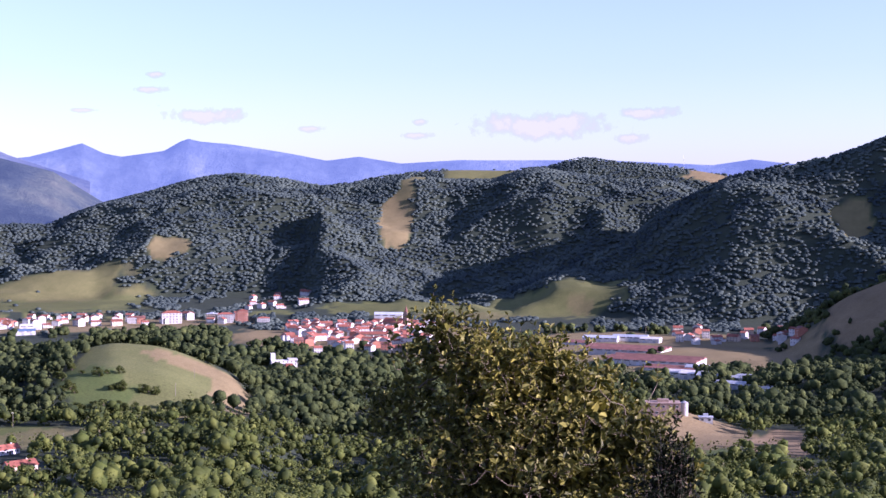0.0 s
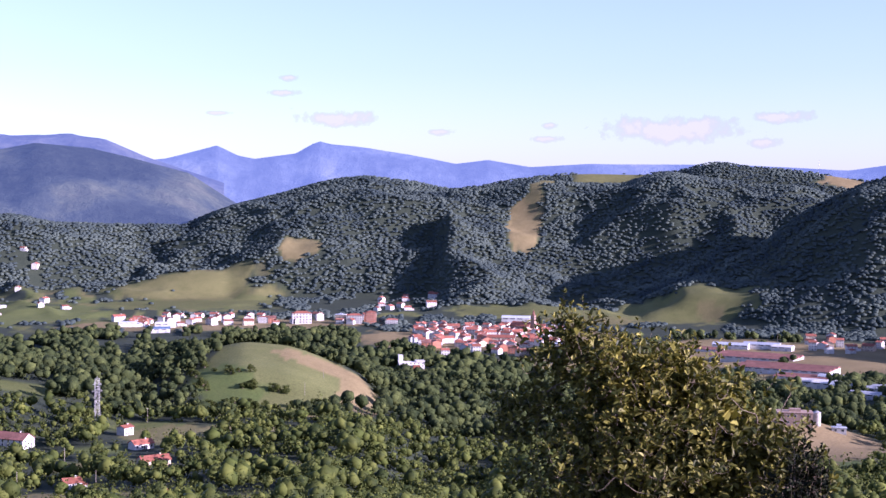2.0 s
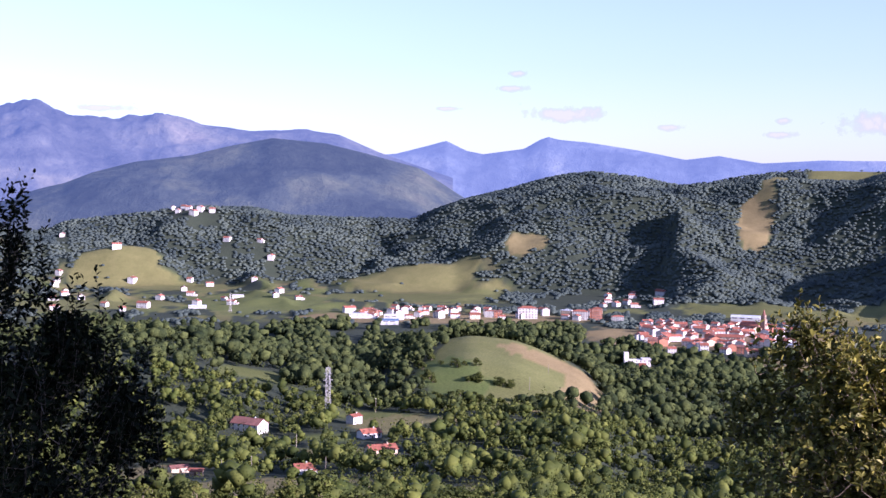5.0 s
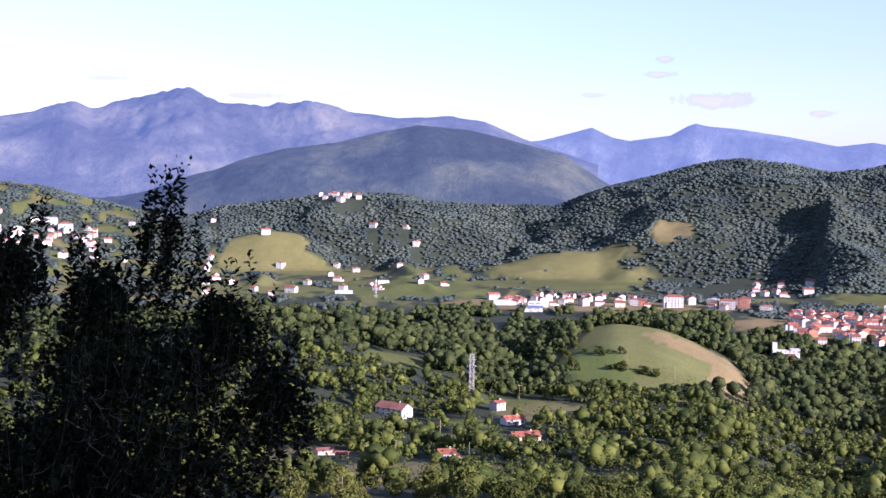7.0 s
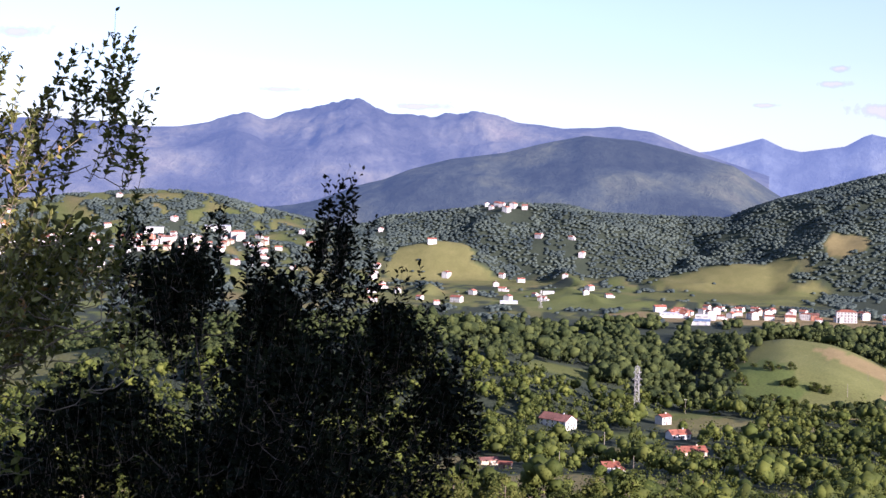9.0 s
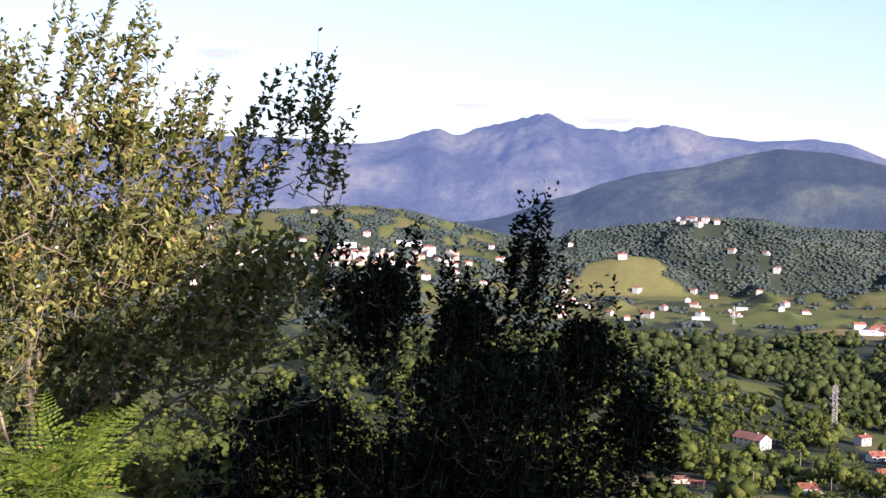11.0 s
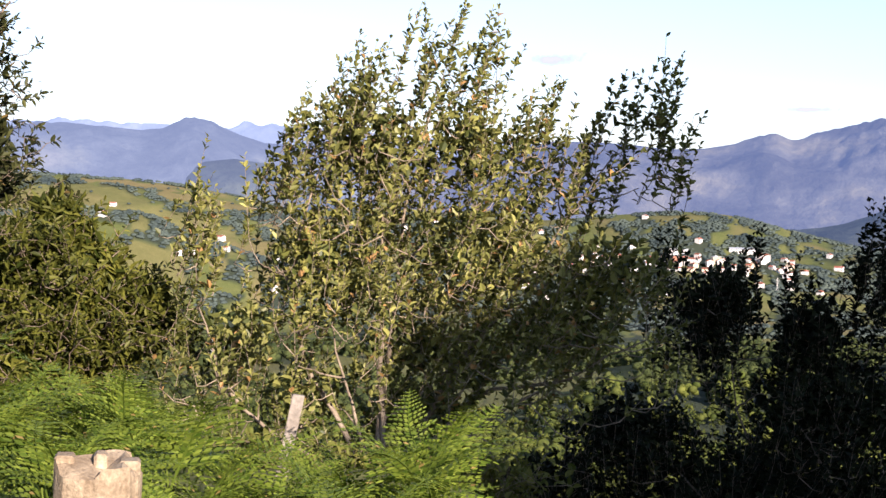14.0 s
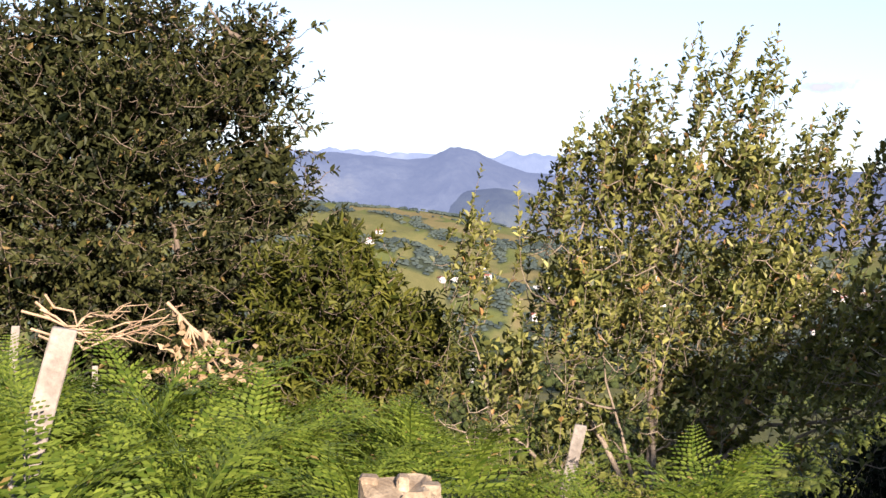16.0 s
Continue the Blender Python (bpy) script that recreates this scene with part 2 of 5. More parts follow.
RIDGES = {
    # first ridge stays out of view, its height chosen to shade the right
    "shade_ridge": (1900, 700, 800, 20, [(-90, 2), (-75, 4), (-60, 5), (-45, 3.3), (-35, 1.0), (-28, -0.5), (-24, -2), (-21, -5)]),
    "meadow_hill": (1230, 330, 260, 9, [(4.5, -11), (7.2, -8.6), (8.7, -7.3), (11.2, -6.35), (13.2, -6.15), (14.9, -6.5), (16.2, -7.0), (19, -8.6)]),
    "wooded_spur": (1120, 360, 260, 12, [(16, -9), (19, -7.6), (23, -6.9), (27, -6.3), (32, -6.3), (40, -7.0), (48, -8.5)]),
    "tank_knoll": (950, 260, 160, 2, [(-4, -9.6), (-7, -8.9), (-9, -8.7), (-11, -9.3), (-14, -10.6), (-17, -11.5), (-22, -12)]),
    "dark_spur": (1250, 260, 300, 5, [(-9, -9.2), (-11, -8.5), (-12, -8.1), (-14, -7.7), (-17.5, -7.2), (-24, -5.5)]),
    "brown_hill": (1900, 420, 300, 12, [(-13.2, -6.5), (-14.5, -5.3), (-16, -4.2), (-17.6, -3.5), (-22, -2)]),
    "right_hill": (2850, 620, 600, 34, [(-3.0, -4.7), (-3.8, -4.2), (-5, -3.4), (-7.2, -2.3), (-9.4, -0.6), (-11.4, 0.42), (-13.6, 0.9), (-15.5, 1.25), (-16.6, 1.66), (-17.4, 1.98), (-24, 3.2)]),
    "middle_hill": (3450, 950, 500, 40, [(-10.5, -0.3), (-9.2, 0.24), (-7.2, 0.3), (-5.4, 0.55), (-4, 0.74), (-2.65, 0.55), (-2.2, 0.3), (-0.36, 0.3), (1.24, 0.45), (3.3, 0.2), (4.9, 0.0)]),
    "dark_hill": (3550, 900, 500, 40, [(1.5, -1.2), (3.3, -0.2), (4.9, 0.0), (6.5, 0.34), (8.3, 0.52), (9.8, 0.33), (11.8, -0.25), (13.6, -0.7), (14.6, -1.15), (17, -2.4)]),
    "pale_ridge": (4050, 500, 400, 8, [(-12.5, 0.2), (-11.6, 0.46), (-10.3, 0.7), (-8.3, 0.92), (-7, 1.04), (-5.4, 1.22), (-4.3, 0.82), (-2.65, 0.7), (-1, 0.74), (0.55, 0.7), (3.3, 0.28), (5, -0.2)]),
    "low_hill": (3350, 420, 400, 20, [(7.8, -4.4), (9.4, -3.6), (10.3, -3.2), (11.7, -2.35), (13.1, -1.7), (14.9, -1.47), (16.7, -1.5), (20.7, -1.42), (21.9, -1.14), (23.2, -1.1), (25, -1.15), (26.8, -1.45), (28.9, -1.65), (30.2, -2.1), (34.8, -2.5), (38, -3.4)]),
    "knoll": (2950, 170, 260, 2, [(10, -4.6), (11.7, -4.1), (14, -3.25), (15.8, -3.3), (17.8, -3.75), (19.5, -4.3)]),
    "knoll_west": (3050, 170, 260, 2, [(22.5, -4.2), (24.9, -3.45), (25.7, -2.78), (27.2, -2.6), (30, -3.2), (33, -3.9)]),
    "left_hill": (3700, 650, 400, 16, [(31, -2.2), (34, -1.5), (36.5, -0.9), (38.5, -0.8), (41, -1.0), (44, -1.3), (48, -1.1), (52, -1.0), (56, -1.4)]),
    "west_plateau": (3750, 1100, 300, 10, [(53, -1.3), (56, -0.6), (58, -0.2), (61, 0.1), (66, 0.3), (80, 0.4)]),
    "terrace": (3150, 650, 500, 6, [(28, -3.9), (32, -3.0), (36, -2.6), (42, -2.6), (50, -2.8), (58, -3.2), (70, -3.0), (80, -3.0)]),
    "field_hill": (2450, 480, 300, 3, [(50, -4.6), (54, -3.4), (57.5, -2.3), (60, -1.25), (62, -1.1), (65, -1.3), (72, -1.0), (80, -0.5)]),
}
FAR = {
    "wooded_cone": (4150, 420, [(51, -1.4), (53, -0.1), (55, 0.75), (56.4, 0.95), (57.6, 0.8), (59, 0.1), (60.5, -0.8)]),
    "cliff_mountain": (4080, 800, [(11.5, -1.8), (13, -0.9), (13.6, -0.55), (15.4, 0.6), (17.6, 1.18), (19.2, 1.54), (21.3, 1.69), (23.1, 1.32), (24.5, 0.95), (26.7, 0.64), (28.3, 0.2), (29.4, -0.25), (33, -1.1), (37, -1.9)]),
    "far_range": (4850, 500, [(-20, 0.9), (-13.8, 0.95), (-12.3, 1.12), (-10.75, 0.9), (-6.3, 1.1), (-0.6, 1.1), (1.7, 0.96), (3.4, 1.24), (4.7, 1.06), (6.5, 1.4), (8.7, 1.73), (9.7, 1.8), (10.2, 1.89), (10.5, 1.8), (11.15, 1.42), (12.8, 1.18), (13.45, 1.3), (14.3, 1.7), (15, 1.5), (16.3, 1.15), (20, 0.8)]),
    "great_mountain": (4600, 900, [(14, 0.2), (15.5, 0.7), (17, 1.2), (18.6, 1.87), (19.9, 2.08), (22.2, 1.95), (23.6, 2.14), (25.6, 2.56), (27.4, 2.34), (29, 2.38), (30.1, 2.8), (30.5, 2.96), (30.9, 3.0), (31.3, 2.85), (31.9, 2.78), (32.3, 2.5), (34.2, 2.13), (34.8, 2.36), (35.3, 2.36), (36.4, 1.92), (37.6, 1.72), (39, 1.68), (40.6, 1.85), (42.7, 1.92), (43.6, 1.9), (46, 1.4), (50, 1.0), (53, 0.6)]),
    "west_mountain": (4500, 800, [(50, 0.9), (53, 1.5), (55.2, 1.6), (56.2, 1.9), (57.3, 2.36), (57.9, 2.5), (58.5, 2.38), (59.2, 2.1), (60.1, 2.0), (62, 2.15), (64, 2.2), (66, 1.8), (70, 1.2), (80, 1.5)]),
    "west_range": (4900, 500, [(44, 1.8), (48, 1.9), (51, 2.1), (53.5, 2.4), (55, 2.37), (56, 2.35), (57, 2.1), (60, 2.25), (64, 2.3), (70, 2.2), (82, 2.4)]),
}


def hashed(ix, iy, seed):
    h = np.sin(ix * 127.1 + iy * 311.7 + seed * 74.7) * 43758.5453
    return h - np.floor(h)


def value_noise(x, y, seed=0):
    ix, iy = np.floor(x), np.floor(y)
    fx, fy = x - ix, y - iy
    fx, fy = fx * fx * (3 - 2 * fx), fy * fy * (3 - 2 * fy)
    a, b = hashed(ix, iy, seed), hashed(ix + 1, iy, seed)
    c, d = hashed(ix, iy + 1, seed), hashed(ix + 1, iy + 1, seed)
    return (a + (b - a) * fx) * (1 - fy) + (c + (d - c) * fx) * fy


def fbm(x, y, seed=0, octaves=4):
    s, amp, tot = 0, 1.0, 0
    for k in range(octaves):
        s = s + amp * (value_noise(x * 2 ** k, y * 2 ** k, seed + k) - 0.5)
        tot += amp
        amp *= 0.5
    return s / tot * 2


def soft_max(a, b, k):
    h = np.clip(0.5 + 0.5 * (a - b) / k, 0, 1)
    return a * h + b * (1 - h) + k * h * (1 - h)


def crest_of(az, points, soft=0.0):
    xs, es = [p[0] for p in points], [p[1] for p in points]
    if xs[0] > xs[-1]:
        xs, es = xs[::-1], es[::-1]
    el = sum(w * np.interp(az + d * soft, xs, es) for d, w in ((-0.5, 0.12), (-0.25, 0.22), (0, 0.32), (0.25, 0.22), (0.5, 0.12)))
    out = np.maximum(np.maximum(xs[0] - az, az - xs[-1]), 0)
    return np.maximum(el - out * 2.5, -20)


def ground(az, r):
    """Height of the land in direction az, r metres off."""
    az, r = np.asarray(az, float), np.asarray(r, float)
    a = np.radians(az)
    x, y = -r * np.sin(a), r * np.cos(a)
    z = np.interp(r, SLOPE_R, SLOPE_Z)
    # gullies and bumps of the slope
    z = z + np.clip((r - 60) / 300, 0, 1) * np.clip((2300 - r) / 500, 0, 1) * 13 * fbm(x / 330, y / 330, 3)
    z = z + np.clip((r - 8) / 60, 0, 1) * 1.2 * fbm(x / 40, y / 40, 5, 3)
    z = z + 0.35 * np.exp(-((az - 73) / 9) ** 2 - ((r - 4.5) / 2.2) ** 2)
    z = z + 0.45 * np.exp(-((r - 11) / 4.5) ** 2) * np.clip((az - 42) / 7, 0, 1) * np.clip((100 - az) / 10, 0, 1)
    # a ravine beside the meadow hill
    z = z - 26 * np.exp(-((az - 3.5 + (r - 900) / 130) / 3.0) ** 2) * np.clip((r - 450) / 300, 0, 1) * np.clip((1700 - r) / 400, 0, 1)
    for k, (d, wf, wb, rough, pts) in enumerate(RIDGES.values()):
        warp = 1 + 0.22 * fbm(x / 420, y / 420, 20 + k, 3)
        top = EYE + d * np.tan(np.radians(crest_of(az, pts, 1.0)))
        t = np.where(r < d, (d - r) / (wf * warp), (r - d) / wb)
        low = np.interp(r, SLOPE_R, SLOPE_Z) - 25
        top = np.maximum(top, low)
        s = np.clip(t, 0, 1.4)
        shape = np.clip(1 - s, 0, 1) * 0.5 + 0.25 * np.cos(np.clip(s, 0, 1) * np.pi) + 0.25
        spur = rough * (0.9 - 2.6 * np.abs(fbm(x / 420, y / 420, 40 + k, 4))) * np.clip(t * 2.5, 0, 1) * np.clip(1.2 - t, 0, 1) * 1.8
        z = soft_max(z, low + (top - low) * shape + spur, 5.0)
    # the hillside goes on behind the camera
    back = np.clip((np.abs((az - 28 + 180) % 360 - 180) - 95) / 40, 0, 1)
    rise = np.minimum(r * 0.16, 60) + 0.4 * fbm(x / 20, y / 20, 9, 3) * np.clip(r / 20, 0, 1)
    return z * (1 - back) + rise * back


def patch(az, r, a0, r0, wa, wr, seed=0, edge=0.25):
    """A field: 1 inside the oval round a0, r0 (half sizes wa degrees, wr metres), with an uneven border."""
    q = ((az - a0) / wa) ** 2 + ((r - r0) / wr) ** 2
    q = q + 0.5 * fbm(az * 2.3 + seed, r / 38, 160 + seed, 2)
    q = q + 1.1 * fbm(az / wa * 1.1 + seed, r / wr * 1.1 + seed * 3.1, 60 + seed, 4)
    return np.clip((1 - q) / edge, 0, 1)


# fields: azimuth, distance, half width in degrees, half depth in metres, dryness (0 green to 1 straw, 2 earth)
FIELDS = [
    (11.8, 1120, 3.4, 125, 0.3), (14.0, 1080, 1.6, 70, 0.02), (10.3, 1195, 2.6, 30, 1.15), (8.5, 1130, 0.9, 70, 1.1), (12.0, 1010, 3.0, 12, 1.2), (8.0, 990, 1.5, 45, 0.1), (12.4, 930, 3.6, 26, 0.8), (17.2, 960, 1.8, 22, 0.15), (18.6, 850, 1.4, 16, 0.1), (11.5, 1420, 3.2, 60, 0.15),
    (6.0, 1560, 1.6, 90, 0.4), (1.2, 1640, 3.2, 70, 0.95), (22, 2560, 6.0, 190, 0.15), (15, 2700, 3.5, 150, 0.3), (28.5, 2500, 3.0, 110, 0.35), (14.8, 2870, 2.9, 120, 0.5), (24.5, 2900, 3.0, 120, 0.4), (27.5, 2950, 2.0, 120, 0.5), (10.9, 2990, 0.9, 60, 0.9), (17.5, 2330, 1.5, 60, 0.3),
    (-3.5, 2480, 5.0, 110, 0.35), (2.5, 2520, 3.0, 90, 0.3), (7, 2480, 1.6, 70, 0.3), (-1, 2380, 3.0, 60, 0.6), (1.9, 3120, 0.75, 150, 1.0), (1.5, 3280, 0.5, 120, 0.75), (1.0, 3420, 0.4, 120, 0.6), (-5.6, 3330, 1.0, 60, 0.8), (-1.6, 4000, 2.0, 150, 0.45), (-10.5, 4000, 1.0, 60, 1.2),
     (-5.6, 2450, 0.6, 40, 0.7), (-16.2, 2600, 0.8, 60, 0.8), (-14.2, 2950, 0.6, 50, 0.6), (-16.6, 1830, 1.6, 120, 1.3), (-9.5, 880, 3.2, 110, 1.25), (-11.5, 770, 3.8, 60, 0.05), (-12.6, 700, 3.2, 32, 0.75), (-13.5, 860, 1.2, 90, 1.5), (22, 596, 5.5, 72, 0.75),
    (27, 667, 2.5, 72, 0.8), (14, 582, 5, 48, 0.7), (19, 795, 2.4, 31, 0.6), (12, 738, 2.6, 60, 0.6), (25.5, 540, 3, 48, 1.4), (16, 909, 2.2, 48, 0.6), (22, 1022, 2, 24, 0.2), (8, 540, 4, 36, 0.7), (2, 497, 3, 36, 0.6), (50, 1500, 5.0, 150, 0.4),
    (55, 1400, 4, 120, 0.5), (45, 1100, 5, 120, 0.4), (59, 3200, 3, 110, 0.6), (62, 3450, 3, 110, 0.4), (57.5, 3560, 2, 80, 0.8), (65, 3350, 4, 140, 0.6), (60.5, 3650, 2.5, 50, 0.9), (59.6, 2250, 1.6, 60, 0.5), (62, 2330, 1.5, 50, 0.15), (58.6, 2020, 2.8, 55, 0.1),
    (60.5, 1840, 1.6, 60, 0.7), (57, 2250, 1.2, 40, 0.2), (55, 2750, 3.5, 110, 0.6), (61, 2900, 4, 110, 0.5), (66, 2800, 4, 150, 0.5), (56, 3150, 2.5, 60, 0.8), (60, 3300, 4, 80, 0.5),
]


def cover(az, r):
    """Openness (0 wood, 1 field) and dryness of the land."""
    az, r = np.asarray(az, float), np.asarray(r, float)
    op, dry = np.zeros_like(az + r), np.zeros_like(az + r)
    for k, (a0, r0, wa, wr, dr) in enumerate(FIELDS):
        p = patch(az, r, a0, r0, wa, wr, k)
        dry = np.where(p > 0.5, dr, np.where(p > op, dr, dry))
        op = np.maximum(op, p)
    town = np.maximum(patch(az, r, 2.8, 2060, 5.6, 190, 91), np.maximum(patch(az, r, 13.5, 2280, 6.5, 100, 92), patch(az, r, -8.6, 1780, 5.4, 330, 93)))
    dry = np.where(town > op, 1.1, dry)
    op = np.maximum(op, town)
    works = patch(az, r, -9.8, 1600, 4.6, 330, 94)
    dry = np.where(works > op, 0.45, dry)
    op = np.maximum(op, works)
    # patchwork of fields and hedges along the valley and over the western hills
    west = np.clip((az - 30) / 4, 0, 1) * np.clip((r - 1500) / 300, 0, 1)
    vale = np.clip((az - 11) / 2, 0, 1) * np.clip((36 - az) / 3, 0, 1) * np.clip((r - 2150) / 100, 0, 1) * np.clip((3020 - r) / 150, 0, 1)
    quilt = np.clip((fbm(az * 1.6, r / 75, 301, 3) - 0.03) / 0.08, 0, 1) * np.maximum(west, vale)
    tone = 0.1 + 0.9 * value_noise(az * 1.3, r / 90, 307) ** 2
    dry = np.where(quilt > op, tone, dry)
    op = np.maximum(op, quilt)
    near = np.clip((14 - r) / 5, 0, 1)
    dry = np.where(near > op, 0.3, dry)
    return np.maximum(op, near), dry


AZ = np.concatenate([np.linspace(-180, -30, 40, endpoint=False), np.linspace(-30, -19, 16, endpoint=False), np.linspace(-19, 78, 560, endpoint=False), np.linspace(78, 92, 20, endpoint=False), np.linspace(92, 180, 24, endpoint=False)])
RR = np.concatenate([[0.3], np.geomspace(1, 250, 56, endpoint=False), np.linspace(250, 1700, 110, endpoint=False), np.linspace(1700, 4200, 140, endpoint=False), np.linspace(4200, 4950, 14)])
GA, GR = np.meshgrid(AZ, RR)
GZ = ground(GA, GR)
GX, GY = -GR * np.sin(np.radians(GA)), GR * np.cos(np.radians(GA))
nr, na = GA.shape
ii, jj = np.meshgrid(np.arange(nr - 1), np.arange(na), indexing="ij")
kk = (jj + 1) % na
quads = np.stack([ii * na + jj, (ii + 1) * na + jj, (ii + 1) * na + kk, ii * na + kk], -1).reshape(-1, 4)[:, ::-1]
OPEN, DRY = cover(GA, GR)
# how high the land ahead stands in the way, for what can be seen at all
SKYLINE = np.maximum.accumulate(np.degrees(np.arctan2(GZ - EYE, GR)), axis=0)


def land_material():
    m, n, l, b = mat("land", 0.95, 0.0, 0.1)
    at = n.new("ShaderNodeAttribute")
    at.attribute_name = "cover"
    sep = n.new("ShaderNodeSeparateColor")
    l.new(at.outputs["Color"], sep.inputs[0])
    big, mid, small = noise_tex(n, l, 0.006, 5.0), noise_tex(n, l, 0.05, 5.0), noise_tex(n, l, 0.6, 6.0, 0.7)
    grass = mix(n, l, mid, (0.062, 0.092, 0.022), (0.115, 0.135, 0.040))
    straw = mix(n, l, mid, (0.145, 0.118, 0.050), (0.24, 0.19, 0.09))
    earth = mix(n, l, mid, (0.17, 0.105, 0.06), (0.28, 0.195, 0.12))
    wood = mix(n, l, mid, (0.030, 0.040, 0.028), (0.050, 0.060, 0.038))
    dry = n.new("ShaderNodeMath")
    dry.operation, dry.inputs[1].default_value = "MULTIPLY", 2.0
    l.new(sep.outputs[1], dry.inputs[0])
    field = mix(n, l, dry.outputs[0], grass, straw)
    over = n.new("ShaderNodeMath")
    over.operation, over.inputs[1].default_value = "SUBTRACT", 1.0
    over.use_clamp = True
    l.new(dry.outputs[0], over.inputs[0])
    field = mix(n, l, over.outputs[0], field, earth)
    field = mix(n, l, 0.45, field, ramp(n, l, big, [(0.3, (0.6, 0.6, 0.6)), (0.7, (1.3, 1.3, 1.3))]), "MULTIPLY")
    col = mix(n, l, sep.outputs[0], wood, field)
    col = mix(n, l, 1.0, col, ramp(n, l, small, [(0.25, (0.6, 0.6, 0.6)), (0.75, (1.35, 1.35, 1.3))]), "MULTIPLY")
    l.new(col, b.inputs["Base Color"])
    bump(n, l, b, small, 0.5, 0.6)
    return m


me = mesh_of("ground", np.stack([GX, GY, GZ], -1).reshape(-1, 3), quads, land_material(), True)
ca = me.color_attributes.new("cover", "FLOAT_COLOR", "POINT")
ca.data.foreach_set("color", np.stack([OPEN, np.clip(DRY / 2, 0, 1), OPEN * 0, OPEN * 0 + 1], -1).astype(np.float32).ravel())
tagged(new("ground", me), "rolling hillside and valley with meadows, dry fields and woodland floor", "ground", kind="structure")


# distant mountains: broad sheets of relief far behind everything, blue haze as glow
def far_material(name, tint, haze_glow):
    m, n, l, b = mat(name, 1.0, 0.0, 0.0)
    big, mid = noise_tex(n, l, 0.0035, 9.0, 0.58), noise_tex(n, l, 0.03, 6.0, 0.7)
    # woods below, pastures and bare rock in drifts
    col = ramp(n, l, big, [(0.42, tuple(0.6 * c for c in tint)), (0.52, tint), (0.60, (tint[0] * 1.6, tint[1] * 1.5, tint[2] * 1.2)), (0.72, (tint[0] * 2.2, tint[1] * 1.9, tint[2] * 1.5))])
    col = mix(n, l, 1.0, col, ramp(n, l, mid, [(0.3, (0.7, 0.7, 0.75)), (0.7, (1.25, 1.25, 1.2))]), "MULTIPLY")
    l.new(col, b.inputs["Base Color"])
    # the air holds no haze: the mountain itself gives off its blue
    b.inputs["Emission Color"].default_value = (*haze_glow, 1)
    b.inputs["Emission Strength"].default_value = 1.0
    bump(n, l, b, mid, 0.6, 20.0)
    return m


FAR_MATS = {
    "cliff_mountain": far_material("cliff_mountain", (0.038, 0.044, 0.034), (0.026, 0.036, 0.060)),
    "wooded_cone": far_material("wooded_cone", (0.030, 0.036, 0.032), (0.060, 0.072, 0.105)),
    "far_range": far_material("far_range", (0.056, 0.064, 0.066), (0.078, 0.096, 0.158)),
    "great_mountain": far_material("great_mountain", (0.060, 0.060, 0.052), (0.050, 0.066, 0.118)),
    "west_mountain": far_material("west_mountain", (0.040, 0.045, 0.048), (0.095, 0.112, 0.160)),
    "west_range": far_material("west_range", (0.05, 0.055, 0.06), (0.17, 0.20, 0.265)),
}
for k, (name, (d, wf, pts)) in enumerate(FAR.items()):
    a0, a1 = pts[0][0], pts[-1][0]
    A, T = np.meshgrid(np.linspace(a0, a1, int((a1 - a0) * 10)), np.linspace(-1, 0.3, 64))
    R = d + T * wf
    X, Y = -R * np.sin(np.radians(A)), R * np.cos(np.radians(A))
    top = EYE + d * np.tan(np.radians(crest_of(A, pts)))
    S = np.abs(T)
    top = top + 20 * fbm(X / 45, Y / 45, 55 + k, 3) * np.clip((top - 150) / 60, 0, 1)
    ribs = 1 - 2.2 * np.abs(fbm(X / 620 + 3 * k, Y / 620, 70 + k, 5))
    fold = 70 * (ribs - 0.3) + 14 * fbm(X / 80, Y / 80, 90 + k, 4)
    Z = FLOOR - 40 + (top - FLOOR + 40) * (1 - S ** 1.25) + fold * np.clip(S * 3.0, 0, 1) * (1 - S)
    h, w = A.shape
    i, j = np.meshgrid(np.arange(h - 1), np.arange(w - 1), indexing="ij")
    q = np.stack([i * w + j, (i + 1) * w + j, (i + 1) * w + j + 1, i * w + j + 1], -1).reshape(-1, 4)[:, ::-1]
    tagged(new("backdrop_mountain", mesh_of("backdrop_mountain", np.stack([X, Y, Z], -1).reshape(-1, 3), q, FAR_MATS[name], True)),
           "distant mountain range with its blue haze put in as glow", "mountain", kind="structure")


def on_land(az, el):
    """Distance at which the sight line az, el first meets the land."""
    j = int(np.clip(np.searchsorted(AZ, az), 0, len(AZ) - 1))
    i = int(np.searchsorted(RR, 200.0))
    return float(np.interp(el, SKYLINE[i:, j], RR[i:]))


# building plots: name -> list of (azimuth, distance)
def plots(n, a0, a1, e0, e1, gap, seed, r_lim=(300, 3900)):
    g = np.random.default_rng(seed)
    out = []
    for _ in range(n * 12):
        a, e = g.uniform(a0, a1), g.uniform(e0, e1)
        d = on_land(a, e)
        if not r_lim[0] < d < r_lim[1]:
            continue
        p = np.array(plan(a, d))
        if all(np.hypot(*(p - np.array(plan(*q)))) > gap for q in out):
            out.append((a, d))
        if len(out) >= n:
            break
    return out


